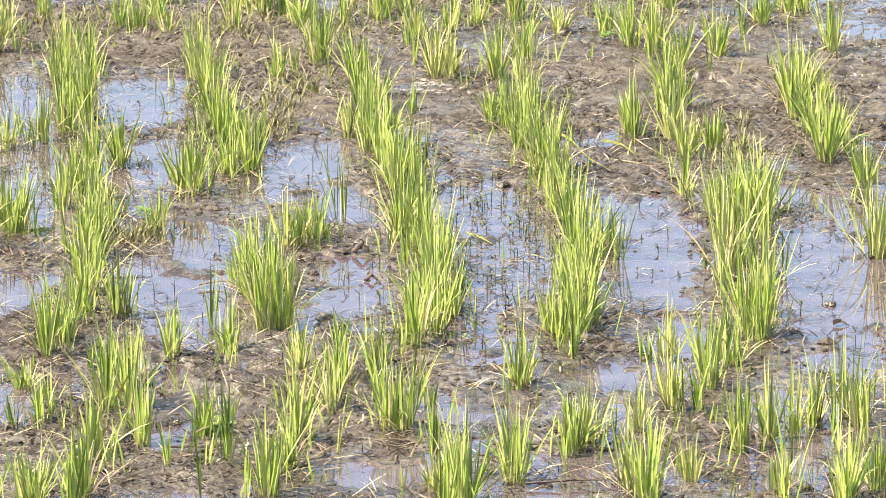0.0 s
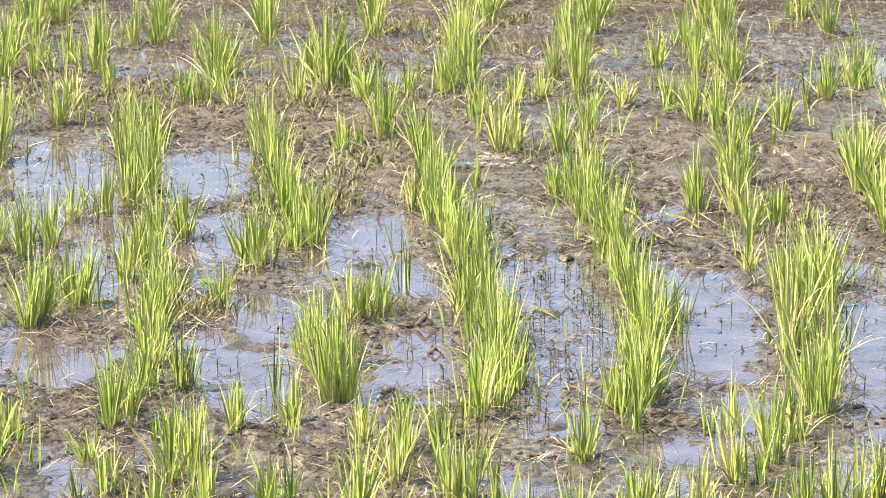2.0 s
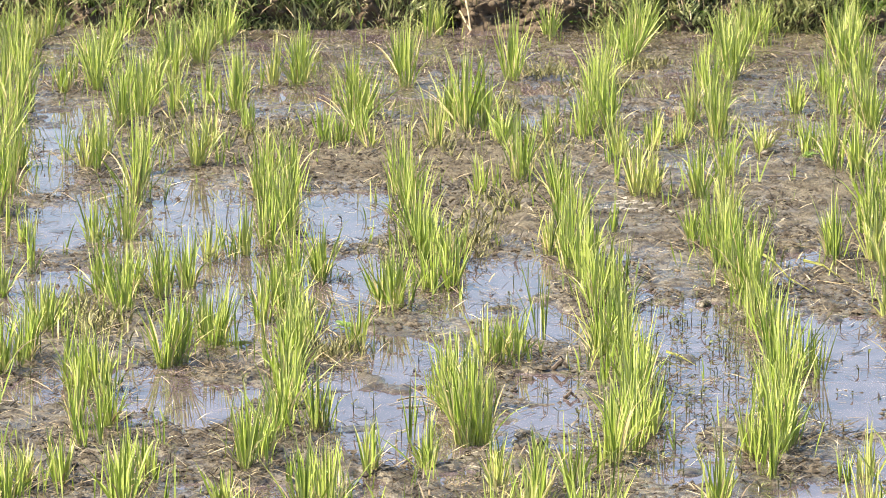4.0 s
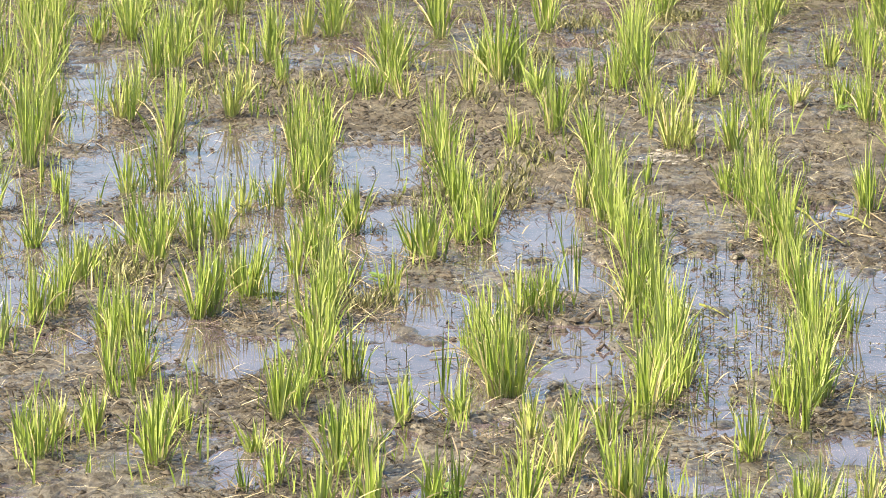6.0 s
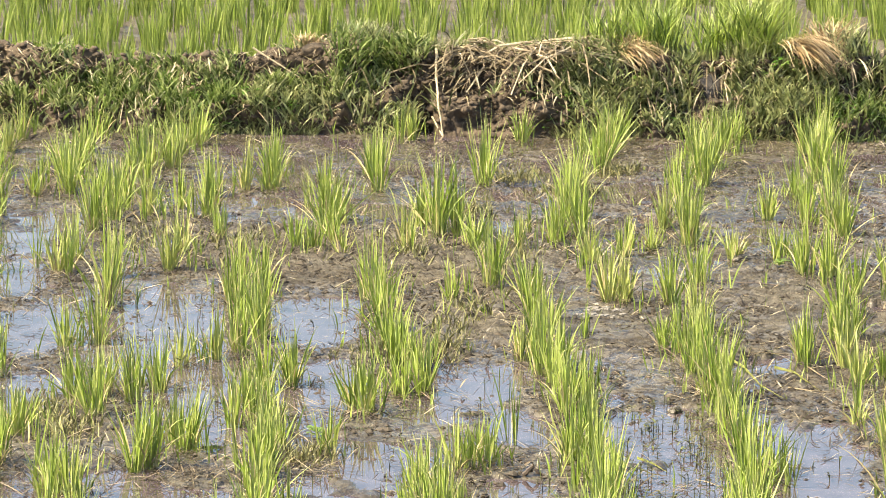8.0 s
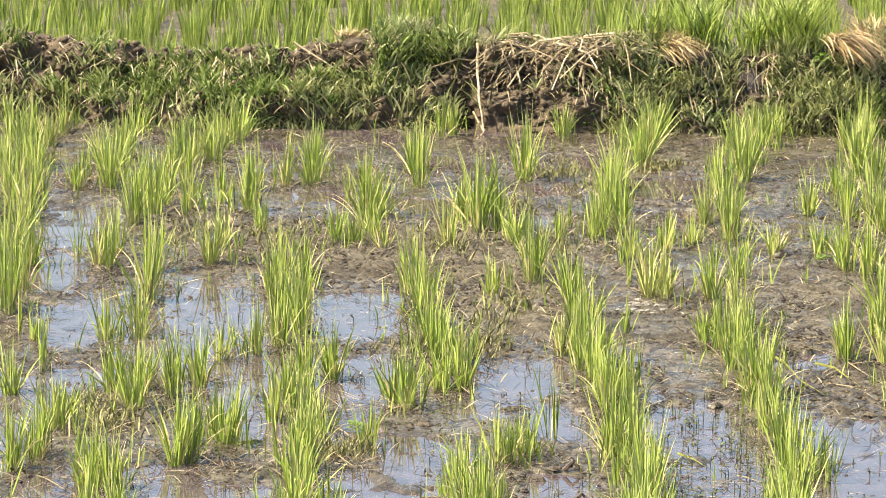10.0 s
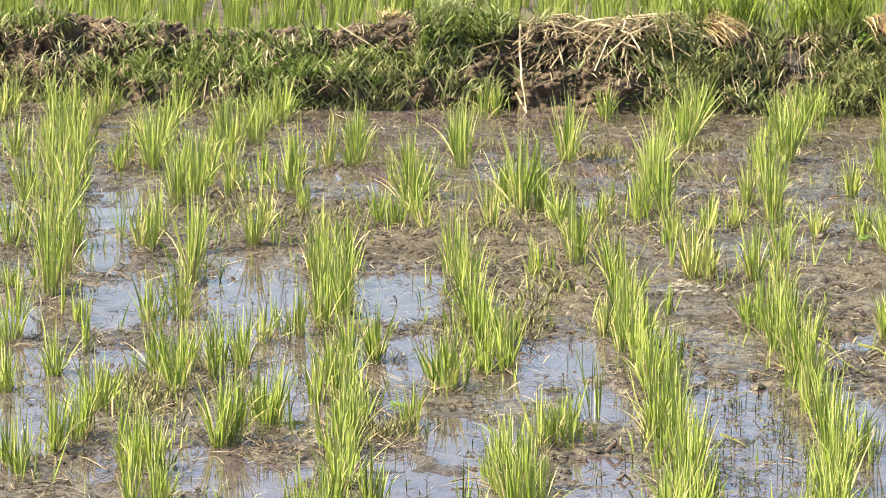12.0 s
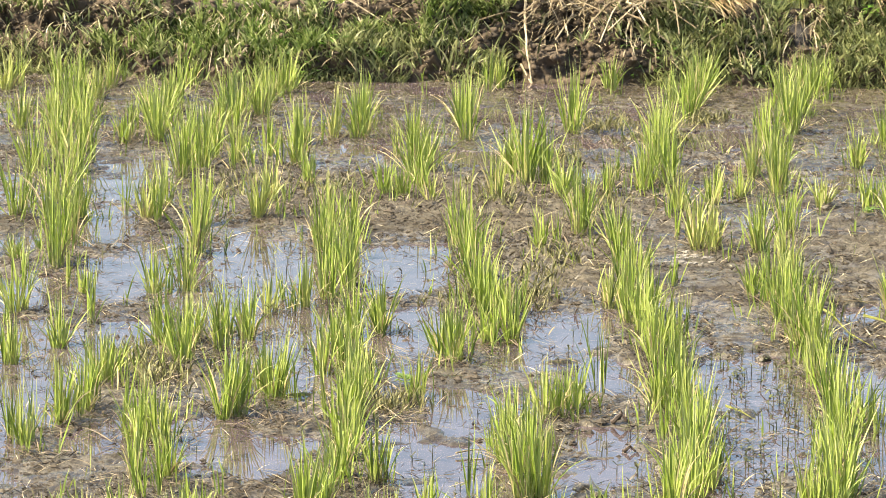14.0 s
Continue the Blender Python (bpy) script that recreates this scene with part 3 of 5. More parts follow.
plant_row([
    (0.278, 12.668, 0.255, 0.137, 2),
    (-0.104, 12.625, 0.186, 0.102, 1),
    (-1.361, 12.613, 0.169, 0.077, 1),
    (-1.713, 12.543, 0.185, 0.076, 1),
    (1.118, 12.539, 0.185, 0.102, 1),
    (-0.965, 12.539, 0.185, 0.093, 1),
    (0.301, 12.539, 0.202, 0.093, 1),
    (-1.437, 12.538, 0.185, 0.102, 1),
    (-1.282, 12.533, 0.185, 0.093, 1),
    (-0.686, 12.497, 0.201, 0.101, 1),
    (-0.652, 12.413, 0.191, 0.109, 1),
    (-0.125, 12.413, 0.200, 0.084, 1),
])
plant_row([
    (0.635, 12.413, 0.100, 0.076, 0),
    (-0.073, 12.413, 0.183, 0.092, 1),
    (-0.932, 12.330, 0.182, 0.100, 1),
    (-1.359, 12.316, 0.215, 0.117, 1),
    (-1.810, 12.290, 0.168, 0.087, 1),
    (0.785, 12.289, 0.181, 0.091, 1),
    (0.284, 12.249, 0.148, 0.066, 0),
    (-0.981, 12.208, 0.188, 0.058, 1),
    (0.700, 12.089, 0.195, 0.082, 1),
    (-0.881, 12.089, 0.178, 0.082, 1),
    (0.826, 12.089, 0.195, 0.082, 1),
    (-1.516, 12.084, 0.146, 0.065, 1),
])
plant_row([
    (-0.056, 12.049, 0.178, 0.098, 1),
    (0.744, 12.049, 0.194, 0.090, 1),
    (-1.527, 12.020, 0.177, 0.081, 1),
    (-1.116, 11.971, 0.177, 0.081, 2),
    (0.317, 11.971, 0.209, 0.097, 1),
    (-0.849, 11.933, 0.160, 0.073, 1),
    (-0.724, 11.933, 0.168, 0.065, 1),
    (-1.075, 11.856, 0.215, 0.136, 2),
    (0.787, 11.818, 0.285, 0.136, 1),
    (-0.320, 11.780, 0.174, 0.088, 1),
    (-0.097, 11.743, 0.205, 0.127, 1),
    (-0.880, 11.728, 0.189, 0.111, 1),
])
plant_row([
    (-0.358, 11.668, 0.149, 0.039, 2),
    (0.407, 11.668, 0.141, 0.055, 1),
    (-0.048, 11.668, 0.203, 0.095, 1),
    (-0.390, 11.668, 0.172, 0.055, 1),
    (-1.524, 11.636, 0.218, 0.094, 1),
    (-1.144, 11.627, 0.234, 0.079, 1),
    (-1.175, 11.587, 0.233, 0.086, 2),
    (1.061, 11.559, 0.279, 0.125, 0),
    (0.334, 11.559, 0.287, 0.141, 2),
    (-0.848, 11.523, 0.185, 0.094, 1),
    (-1.565, 11.471, 0.215, 0.085, 1),
    (-0.452, 11.451, 0.184, 0.108, 1),
])
plant_row([
    (0.722, 11.451, 0.230, 0.085, 1),
    (0.001, 11.380, 0.198, 0.085, 1),
    (-0.865, 11.380, 0.198, 0.115, 1),
    (-1.374, 11.321, 0.152, 0.077, 1),
    (-1.342, 11.288, 0.182, 0.092, 1),
    (-1.290, 11.243, 0.196, 0.091, 1),
    (0.672, 11.241, 0.317, 0.084, 0),
    (-1.620, 11.220, 0.143, 0.049, 1),
    (-0.019, 11.173, 0.246, 0.113, 1),
    (0.337, 11.173, 0.224, 0.098, 1),
    (0.752, 11.173, 0.224, 0.090, 1),
    (-0.832, 11.105, 0.176, 0.088, 1),
])
plant_row([
    (-0.459, 11.105, 0.191, 0.088, 1),
    (-0.397, 11.072, 0.190, 0.087, 1),
    (-0.426, 10.940, 0.170, 0.076, 1),
    (-0.031, 10.907, 0.196, 0.076, 1),
    (0.014, 10.843, 0.193, 0.081, 1),
    (-0.826, 10.843, 0.193, 0.094, 1),
    (-0.741, 10.843, 0.152, 0.060, 1),
    (0.294, 10.843, 0.207, 0.081, 1),
    (0.750, 10.843, 0.207, 0.067, 1),
    (-1.229, 10.793, 0.164, 0.079, 1),
    (-1.296, 10.756, 0.176, 0.059, 1),
    (-0.050, 10.747, 0.189, 0.065, 1),
])
plant_row([
    (-0.404, 10.716, 0.268, 0.122, 1),
    (-0.366, 10.716, 0.228, 0.077, 1),
    (-0.840, 10.685, 0.160, 0.070, 1),
    (0.335, 10.685, 0.173, 0.064, 1),
    (-0.018, 10.623, 0.223, 0.075, 1),
    (0.307, 10.592, 0.247, 0.111, 1),
    (0.718, 10.592, 0.221, 0.074, 1),
    (0.689, 10.592, 0.260, 0.086, 1),
    (0.256, 10.592, 0.143, 0.055, 1),
    (-0.847, 10.531, 0.141, 0.066, 1),
    (-0.062, 10.471, 0.202, 0.088, 1),
    (-0.476, 10.441, 0.138, 0.087, 1),
])
plant_row([
    (-0.871, 10.352, 0.220, 0.073, 1),
    (0.493, 10.352, 0.147, 0.039, 0),
    (-0.599, 10.352, 0.147, 0.034, 1),
    (0.637, 10.294, 0.181, 0.066, 1),
    (-1.087, 10.282, 0.120, 0.049, 1),
    (-1.266, 10.212, 0.153, 0.064, 1),
    (-0.312, 10.208, 0.130, 0.053, 0),
    (-0.146, 10.208, 0.189, 0.053, 1),
    (-1.121, 10.136, 0.140, 0.079, 1),
    (-0.215, 10.123, 0.152, 0.089, 1),
    (-1.334, 10.121, 0.152, 0.047, 0),
    (-0.902, 10.095, 0.105, 0.063, 1),
])
plant_row([
    (0.569, 10.067, 0.244, 0.083, 1),
    (0.167, 10.067, 0.174, 0.078, 1),
    (-0.690, 10.067, 0.162, 0.052, 1),
    (-1.394, 10.060, 0.128, 0.057, 1),
    (-1.350, 9.950, 0.168, 0.079, 1),
    (-1.100, 9.940, 0.200, 0.141, 1),
    (-0.657, 9.876, 0.233, 0.072, 1),
    (0.480, 9.849, 0.159, 0.061, 0),
    (0.851, 9.822, 0.181, 0.076, 1),
    (-0.706, 9.822, 0.204, 0.061, 1),
    (-0.236, 9.822, 0.147, 0.061, 0),
    (0.769, 9.717, 0.168, 0.035, 1),
])
plant_row([
    (-0.831, 9.717, 0.123, 0.050, 1),
    (0.405, 9.692, 0.123, 0.070, 0),
    (0.861, 9.692, 0.145, 0.045, 1),
    (0.728, 9.666, 0.156, 0.022, 1),
    (-0.081, 9.666, 0.178, 0.075, 1),
    (-0.113, 9.666, 0.223, 0.025, 1),
    (-0.491, 9.640, 0.172, 0.090, 1),
    (0.669, 9.589, 0.177, 0.040, 2),
    (0.296, 9.564, 0.154, 0.069, 1),
    (-0.615, 9.539, 0.187, 0.044, 1),
    (-0.298, 9.539, 0.209, 0.054, 1),
    (0.265, 9.489, 0.186, 0.059, 2),
])
plant_row([
    (0.605, 9.489, 0.186, 0.079, 1),
    (-0.704, 9.415, 0.185, 0.054, 1),
    (-0.309, 9.342, 0.162, 0.048, 1),
    (0.490, 9.247, 0.128, 0.053, 0),
    (0.141, 9.237, 0.186, 0.096, 1),
    (0.368, 9.200, 0.180, 0.057, 0),
    (0.848, 9.153, 0.137, 0.038, 1),
    (0.657, 9.107, 0.126, 0.042, 0),
    (-0.341, 9.107, 0.210, 0.080, 2),
    (-0.015, 9.107, 0.095, 0.033, 0),
    (-0.703, 9.084, 0.215, 0.071, 1),
    (0.042, 9.061, 0.209, 0.070, 1),
])
plant_row([
    (0.395, 9.039, 0.208, 0.094, 1),
    (0.778, 9.039, 0.198, 0.084, 1),
    (-0.793, 9.016, 0.135, 0.084, 1),
    (0.040, 8.990, 0.199, 0.099, 1),
    (-0.790, 8.990, 0.140, 0.114, 1),
])



def rice_shoot(x, y, height, rng):
    """A single side shoot between two hills of a row."""
    shoot = new("rice_shoot")
    shoot.location = (x, y, max(shallow(x, y), -0.01))
    for i in range(rng.choice((1, 2, 2, 3))):
        a = rng.uniform(0, 6.3)
        tx, ty = rng.gauss(0, 0.008), rng.gauss(0, 0.016)
        tiller = Blades()
        for k in range(rng.randint(3, 5)):
            lean = abs(rng.gauss(0.10, 0.14))
            tiller.strip((tx + rng.gauss(0, 0.003), ty, -0.01), a + rng.gauss(0, 1.2), height * rng.uniform(0.5, 1.1), rng.uniform(0.0030, 0.0055), (0.7 * lean, lean * 1.2 + rng.uniform(-0.05, 0.25)), rng.gauss(0, 0.9), 6, rng.uniform(0.3, 1.4) if rng.random() < 0.15 else 0.0, base=0.4, fold=0.5)
        tiller.build("tiller", RICE_PALE if rng.random() < 0.25 else RICE, shoot)
    dead = Blades()
    dead.strip((rng.gauss(0, 0.006), rng.gauss(0, 0.01), 0.0), rng.uniform(0, 6.3), height * rng.uniform(0.3, 0.7), rng.uniform(0.0025, 0.0045), (rng.uniform(0.3, 0.9), rng.uniform(1.2, 2.0)), rng.gauss(0, 0.9), 6)
    dead.build("withered_leaf", DRY, shoot)
    return tagged(shoot, "thin lime-green rice shoot standing between larger plants", "rice shoot", "rice shoots of the field")


shoot_rng = random.Random(5)
for hill_x, hill_y in HILLS:
    for count in range(shoot_rng.choice((0, 1, 1, 2))):
        rice_shoot(hill_x + shoot_rng.gauss(0, 0.04), hill_y + shoot_rng.gauss(0.02, 0.17), shoot_rng.uniform(0.09, 0.21), shoot_rng)

# ---- the bund ----
BUND_TOP = 0.285
HOLE = -0.76


FACE = 0.34


def bank_surface(x, s):
    """A place on the bank: s runs up the broken front face to the crest at FACE, then back over the top."""
    x, s = np.asarray(x, float), np.asarray(s, float)
    foot = BUND_FOOT + 0.10 * fbm(x * 1.1, x * 0 + 2, 3)
    top = BUND_TOP + 0.03 * fbm(x * 1.7 + 9, x * 0 + 5, 3)
    face, back = np.clip(s / FACE, 0, 1), np.clip(s - FACE, 0, None)
    y = foot + 0.20 * face ** 1.4 + back
    z = -0.03 + (top + 0.03) * face ** 0.95 - 0.16 * back - top * np.clip((back - 0.6) / 0.4, 0, 1)
    flat = np.clip((s - 0.29) / 0.10, 0, 1)
    # the crest overhangs a washed-out hollow
    out = 0.030 * np.exp(-((face - 0.93) / 0.10) ** 2) - 0.034 * np.exp(-((face - 0.62) / 0.17) ** 2) * (0.6 + 1.6 * fbm(x * 3 + 4, x * 0 + 1, 2))
    out = out + (0.085 * fbm(x * 5.5 + 3, s * 7, 3, 0.6) + 0.055 * fbm(x * 17, s * 19 + 7, 4, 0.68)) * np.clip(face / 0.15, 0.35, 1)
    out = out + 0.07 * np.exp(-(face / 0.32) ** 2) * np.clip(1.6 - np.abs(x + 0.50) / 0.17, 0, 1)
    out = out - 0.15 * np.exp(-((x - HOLE) / 0.042) ** 2) * np.clip(1.25 - s / 0.26, 0, 1)
    out = out * np.clip((0.95 - back) / 0.3, 0, 1) * (1 - 0.75 * np.clip((back - 0.02) / 0.08, 0, 1))
    return x, y - 0.88 * (1 - flat) * out, z + (0.47 + 0.53 * flat) * out


def build_bund():
    xs = np.concatenate([[-40, -25, -14, -8, -5, -4.2], np.arange(-3.6, 1.8, 0.0085), [2.4, 3.2, 5, 8, 14, 25, 40]])
    ss = np.concatenate([np.arange(0, FACE + 0.05, 0.0065), np.arange(FACE + 0.06, FACE + 0.4, 0.02), np.arange(FACE + 0.42, FACE + 1.1, 0.06)])
    X, S = np.meshgrid(xs, ss)
    verts = np.stack(bank_surface(X, S), -1).reshape(-1, 3).tolist()
    nx, ny = len(xs), len(ss)
    a = (np.arange(ny - 1)[:, None] * nx + np.arange(nx - 1)[None, :]).ravel()
    return tagged(sheet("bund", verts, np.stack([a, a + 1, a + nx + 1, a + nx], -1).tolist(), EARTH), "rough brown earth bank between the two rice fields", "earth bank", kind="structure")


build_bund()
rng = random.Random(11)


def on_bund(x, d):
    """The place on the bank that lies d behind its foot."""
    up = FACE * max(0.0, d / 0.26) ** 0.62 if d < 0.26 else FACE + d - 0.26
    px, py, pz = bank_surface(x, up)
    return float(px), float(py), float(pz)


def bare(x, d):
    """How bare of growth the bank is: a slumped stretch and a muddy breach."""
    slump = -0.78 < x < -0.25 and d < 0.27
    breach = 0.28 < x < 0.45 and d > 0.05
    end = x > 0.86 and d > 0.06
    return 0.9 if slump or breach else 0.75 if end else 0.0


def bund_cover():
    grass, lush, creeping, straw, stale, weeds = Blades(), Blades(), Blades(), Blades(), Blades(), Blades()
    # tussocks whose leaves fall down the face, with dark gaps of earth between them
    for i in range(2900):
        cx, d = rng.uniform(-4.2, 2.4), rng.uniform(-0.03, 0.34)
        cover = value_noise(cx * 6 + 30, d * 13 + 2) + 0.5 * value_noise(cx * 15, d * 28 + 9)
        if rng.random() < bare(cx, d) or cover < -0.04 or (cx < -1.32 and d > 0.25):
            continue
        size, fall = rng.uniform(0.06, 0.14), rng.gauss(-math.pi / 2, 0.6)
        green = value_noise(cx * 2.2 + 7, d * 5 + 3) + (0.2 if -2.0 < cx < -0.8 else 0.0) > 0.12
        which = lush if green else grass
        for k in range(rng.randint(11, 20)):
            x, y, z = on_bund(cx + rng.gauss(0, 0.024), d + rng.gauss(0, 0.016))
            which.strip((x, y, z - 0.006), fall + rng.gauss(0, 0.9), size * rng.uniform(0.5, 1.1), rng.uniform(0.005, 0.011), (rng.uniform(0.0, 0.8), rng.uniform(0.8, 2.3)), rng.gauss(0, 0.7), 5, fold=0.3)
    for i in range(800):
        cx, d = rng.uniform(-4.2, 2.4), rng.uniform(-0.03, 0.55)
        if rng.random() < bare(cx, d) or (cx < -1.32 and d > 0.19):
            continue
        for k in range(rng.randint(2, 5)):
            x, y, z = on_bund(cx + rng.gauss(0, 0.02), d + rng.gauss(0, 0.015))
            grass.strip((x, y, z - 0.008), rng.gauss(-math.pi / 2, 1.2), rng.uniform(0.03, 0.08), rng.uniform(0.004, 0.010), (rng.uniform(0.0, 0.9), rng.uniform(0.7, 1.8)), rng.gauss(0, 0.8), 4)
    # creeping grass: short broad leaves that stand out every way from runners
    for i in range(3400):
        cx, d = rng.uniform(-3.4, 1.8), rng.uniform(-0.03, 0.27)
        cover = value_noise(cx * 8 + 12, d * 17 + 6) + 0.6 * value_noise(cx * 21 + 4, d * 40)
        if rng.random() < 1.06 * bare(cx, d) or cover < 0.0 or (cx < -1.32 and (d > 0.2 or rng.random() < 0.35)):
            continue
        for k in range(rng.randint(3, 7)):
            x, y, z = on_bund(cx + rng.gauss(0, 0.02), d + rng.gauss(0, 0.012))
            creeping.strip((x, y - rng.uniform(0.005, 0.03), z + rng.uniform(0, 0.015)), rng.gauss(-math.pi / 2, 1.3), rng.uniform(0.03, 0.085), rng.uniform(0.006, 0.011), (rng.uniform(0.2, 1.2), rng.uniform(0.7, 2.1)), rng.gauss(0, 0.8), 4, fold=0.3)
    # thatch of dead leaves along the crest, thick where the bank was last mended
    for i in range(10500):
        x = rng.uniform(-4.2, 2.4)
        thick = 0.5 if x < -1.32 else 0.3 if x < -0.79 else 0.35 if x < -0.08 else 0.25
        thick *= 0.55 + 0.9 * max(0.0, value_noise(x * 5 + 3, 4.0) + 0.4)
        if rng.random() > thick:
            continue
        low = rng.random() < 0.42
        x, y, z = on_bund(x, rng.uniform(0.03, 0.22) if low else rng.uniform(0.25, 0.7) if rng.random() < 0.2 else rng.gauss(0.26, 0.05))
        which = straw if rng.random() < (0.3 if x < -1.32 else 0.25) else stale
        which.strip((x, y, z + rng.uniform(0.0, 0.02)), rng.gauss(-math.pi / 2, 0.9), rng.uniform(0.04, 0.13), rng.uniform(0.002, 0.006), (rng.uniform(1.3, 2.0), rng.uniform(1.7, 2.4)), rng.gauss(0, 0.7), 4)
    # long dead leaves that hang straight down from the crest
    for i in range(1700):
        x = rng.uniform(-3.2, 1.2)
        if (x > -1.0 and rng.random() < 0.6) or value_noise(x * 7 + 1, 8.0) < 0.0:
            continue
        x, y, z = on_bund(x, rng.uniform(0.08, 0.25))
        which = straw if rng.random() < 0.45 else stale
        which.strip((x, y - 0.01, z + 0.012), rng.gauss(-math.pi / 2, 0.5), rng.uniform(0.06, 0.17), rng.uniform(0.003, 0.007), (rng.uniform(1.6, 2.3), rng.uniform(2.6, 3.0)), rng.gauss(0, 0.5), 6)
    for i in range(2200):
        cx, d = rng.uniform(-4.4, 2.6), rng.uniform(-0.02, 0.3)
        if rng.random() < bare(cx, d) or value_noise(cx * 1.6, d * 2 + 11) < -0.05:
            continue
        if not -1.90 < cx < -1.19 and rng.random() < 0.8:
            continue
        x, y, z = on_bund(cx, d)
        for k in range(4):
            weeds.leaf((x + rng.gauss(0, 0.012), y - 0.01, z + rng.uniform(0.005, 0.04)), rng.gauss(-math.pi / 2, 1.3), rng.uniform(0.018, 0.04), rng.uniform(0.010, 0.022), rng.uniform(-0.3, 0.7))
    tagged(grass.build("bund_grass", GRASS), "short dull green grass on the earth bank", "grass", kind="stuff")
    tagged(lush.build("bund_lush_grass", LUSH), "short bright green grass on the earth bank", "grass", kind="stuff")
    tagged(creeping.build("creeping_grass", CREEPING), "creeping grass with short broad pale green leaves", "grass", kind="stuff")
    tagged(straw.build("bund_straw", STRAW), "dry bleached straw hanging over the bank", "straw", kind="stuff")
    tagged(stale.build("bund_thatch", STALE), "brown dead leaves matted along the bank's crest", "dead grass", kind="stuff")
    tagged(weeds.build("bund_weeds", WEED), "small broad-leaved green weeds on the bank", "weeds", kind="stuff")


bund_cover()


def tube(points, radii, sides=6):
    """A bent tapered round stem through the points."""
    bm = bmesh.new()
    rings = []
    for i, (p, r) in enumerate(zip(points, radii)):
        p = Vector(p)
        way = (Vector(points[min(i + 1, len(points) - 1)]) - Vector(points[max(i - 1, 0)])).normalized()
        side = way.cross(Vector((0.3, 1, 0.2))).normalized()
        up = way.cross(side)
        rings.append([bm.verts.new(p + r * (math.cos(a) * side + math.sin(a) * up)) for a in (2 * math.pi * k / sides for k in range(sides))])
    for a, b in zip(rings, rings[1:]):
        for k in range(sides):
            bm.faces.new((a[k], a[(k + 1) % sides], b[(k + 1) % sides], b[k]))
    bm.faces.new(rings[0])
    bm.faces.new(rings[-1][::-1])
    bmesh.ops.recalc_face_normals(bm, faces=bm.faces)
    return bm


def stick(name, points, thick, material, label, category):
    """A dry stem: bent, tapering, with knots."""
    first = Vector(points[0])
    fine = []
    for a, b in zip(points, points[1:]):
        for k in range(4):
            q = Vector(a).lerp(Vector(b), k / 4) - first
            fine.append(q + Vector((rng.gauss(0, thick * 0.13), rng.gauss(0, thick * 0.13), 0)))
    fine.append(Vector(points[-1]) - first)
    n = len(fine)
    radii = [0.5 * thick * (1 - 0.55 * i / n) * (1.08 if i % 4 == 0 else 1) for i in range(n)]
    ob = part(name, tube(fine, radii), material, None, label)
    ob.location = first
    return tagged(ob, category=category)


def bank_place(x, z):
    """The place on the bank's front at that height."""
    best = min((on_bund(x, d / 100) for d in range(-5, 45)), key=lambda p: abs(p[2] - z))
    return Vector(best)


def bank_stick(points, thick, material, label, gap=0.02):
    pts = []
    for x, z in points:
        p = bank_place(x, z)
        pts.append((x, p.y - gap, z))
    return stick("dead_reed", pts, thick, material, label, "reed")


bank_stick([(-0.72, 0.32), (-0.715, 0.22), (-0.70, 0.11), (-0.68, 0.01)], 0.011, WOOD, "long bleached dead stem hanging down the earth bank", 0.09)
bank_stick([(-0.73, 0.06), (-0.69, 0.01), (-0.66, -0.04)], 0.008, WOOD, "short pale dead stem leaning at the bank's foot")
bank_stick([(-0.54, 0.36), (-0.61, 0.30), (-0.69, 0.24)], 0.012, WOOD, "pale reed stem slanting over the bank")
bank_stick([(-0.49, 0.31), (-0.44, 0.21), (-0.40, 0.15)], 0.007, WOOD, "thin brown stem on bare earth of the bank")
bank_stick([(-1.44, 0.32), (-1.34, 0.26), (-1.24, 0.20)], 0.008, WOOD, "long straw stem lying across the grassy bank")
bank_stick([(-2.20, 0.33), (-2.17, 0.26), (-2.14, 0.17)], 0.009, WOOD, "bleached reed hanging over the grassy bank")
bank_stick([(0.63, 0.29), (0.58, 0.24), (0.52, 0.20)], 0.014, WOOD, "thick pale broken stem on the bank")
bank_stick([(0.52, 0.25), (0.52, 0.21), (0.52, 0.14)], 0.010, WOOD, "upright pale stem stump on the bank")
bank_stick([(0.42, 0.26), (0.41, 0.21), (0.42, 0.15)], 0.007, WOOD, "thin pale upright stem by the muddy breach")
bank_stick([(0.05, 0.20), (0.02, 0.19), (-0.03, 0.18)], 0.009, WOOD, "short pale stem lying in bank grass")


def tuft(name, x, z, height, width, count, material, droop, label, category, rng, side=0.0):
    """A tussock on the bank: one mass of arching leaves."""
    p = bank_place(x, z)
    b = Blades()
    for i in range(count):
        a = rng.uniform(0, 2 * math.pi)
        r = 0.25 * width * math.sqrt(rng.random())
        lean = rng.uniform(0.05, 0.6)
        b.strip((r * math.cos(a), 0.5 * r * math.sin(a), -0.01), a * 0.5 - math.pi / 2 * 0.3 + rng.gauss(side, 1.4), height * rng.uniform(0.5, 1.1), rng.uniform(0.004, 0.007), (lean * 0.6, lean + droop * rng.uniform(0.5, 1.3)), rng.gauss(0, 0.8), 7)
    root = new(name)
    root.location = p
    b.build("foliage", material, root)
    return tagged(root, label, category)


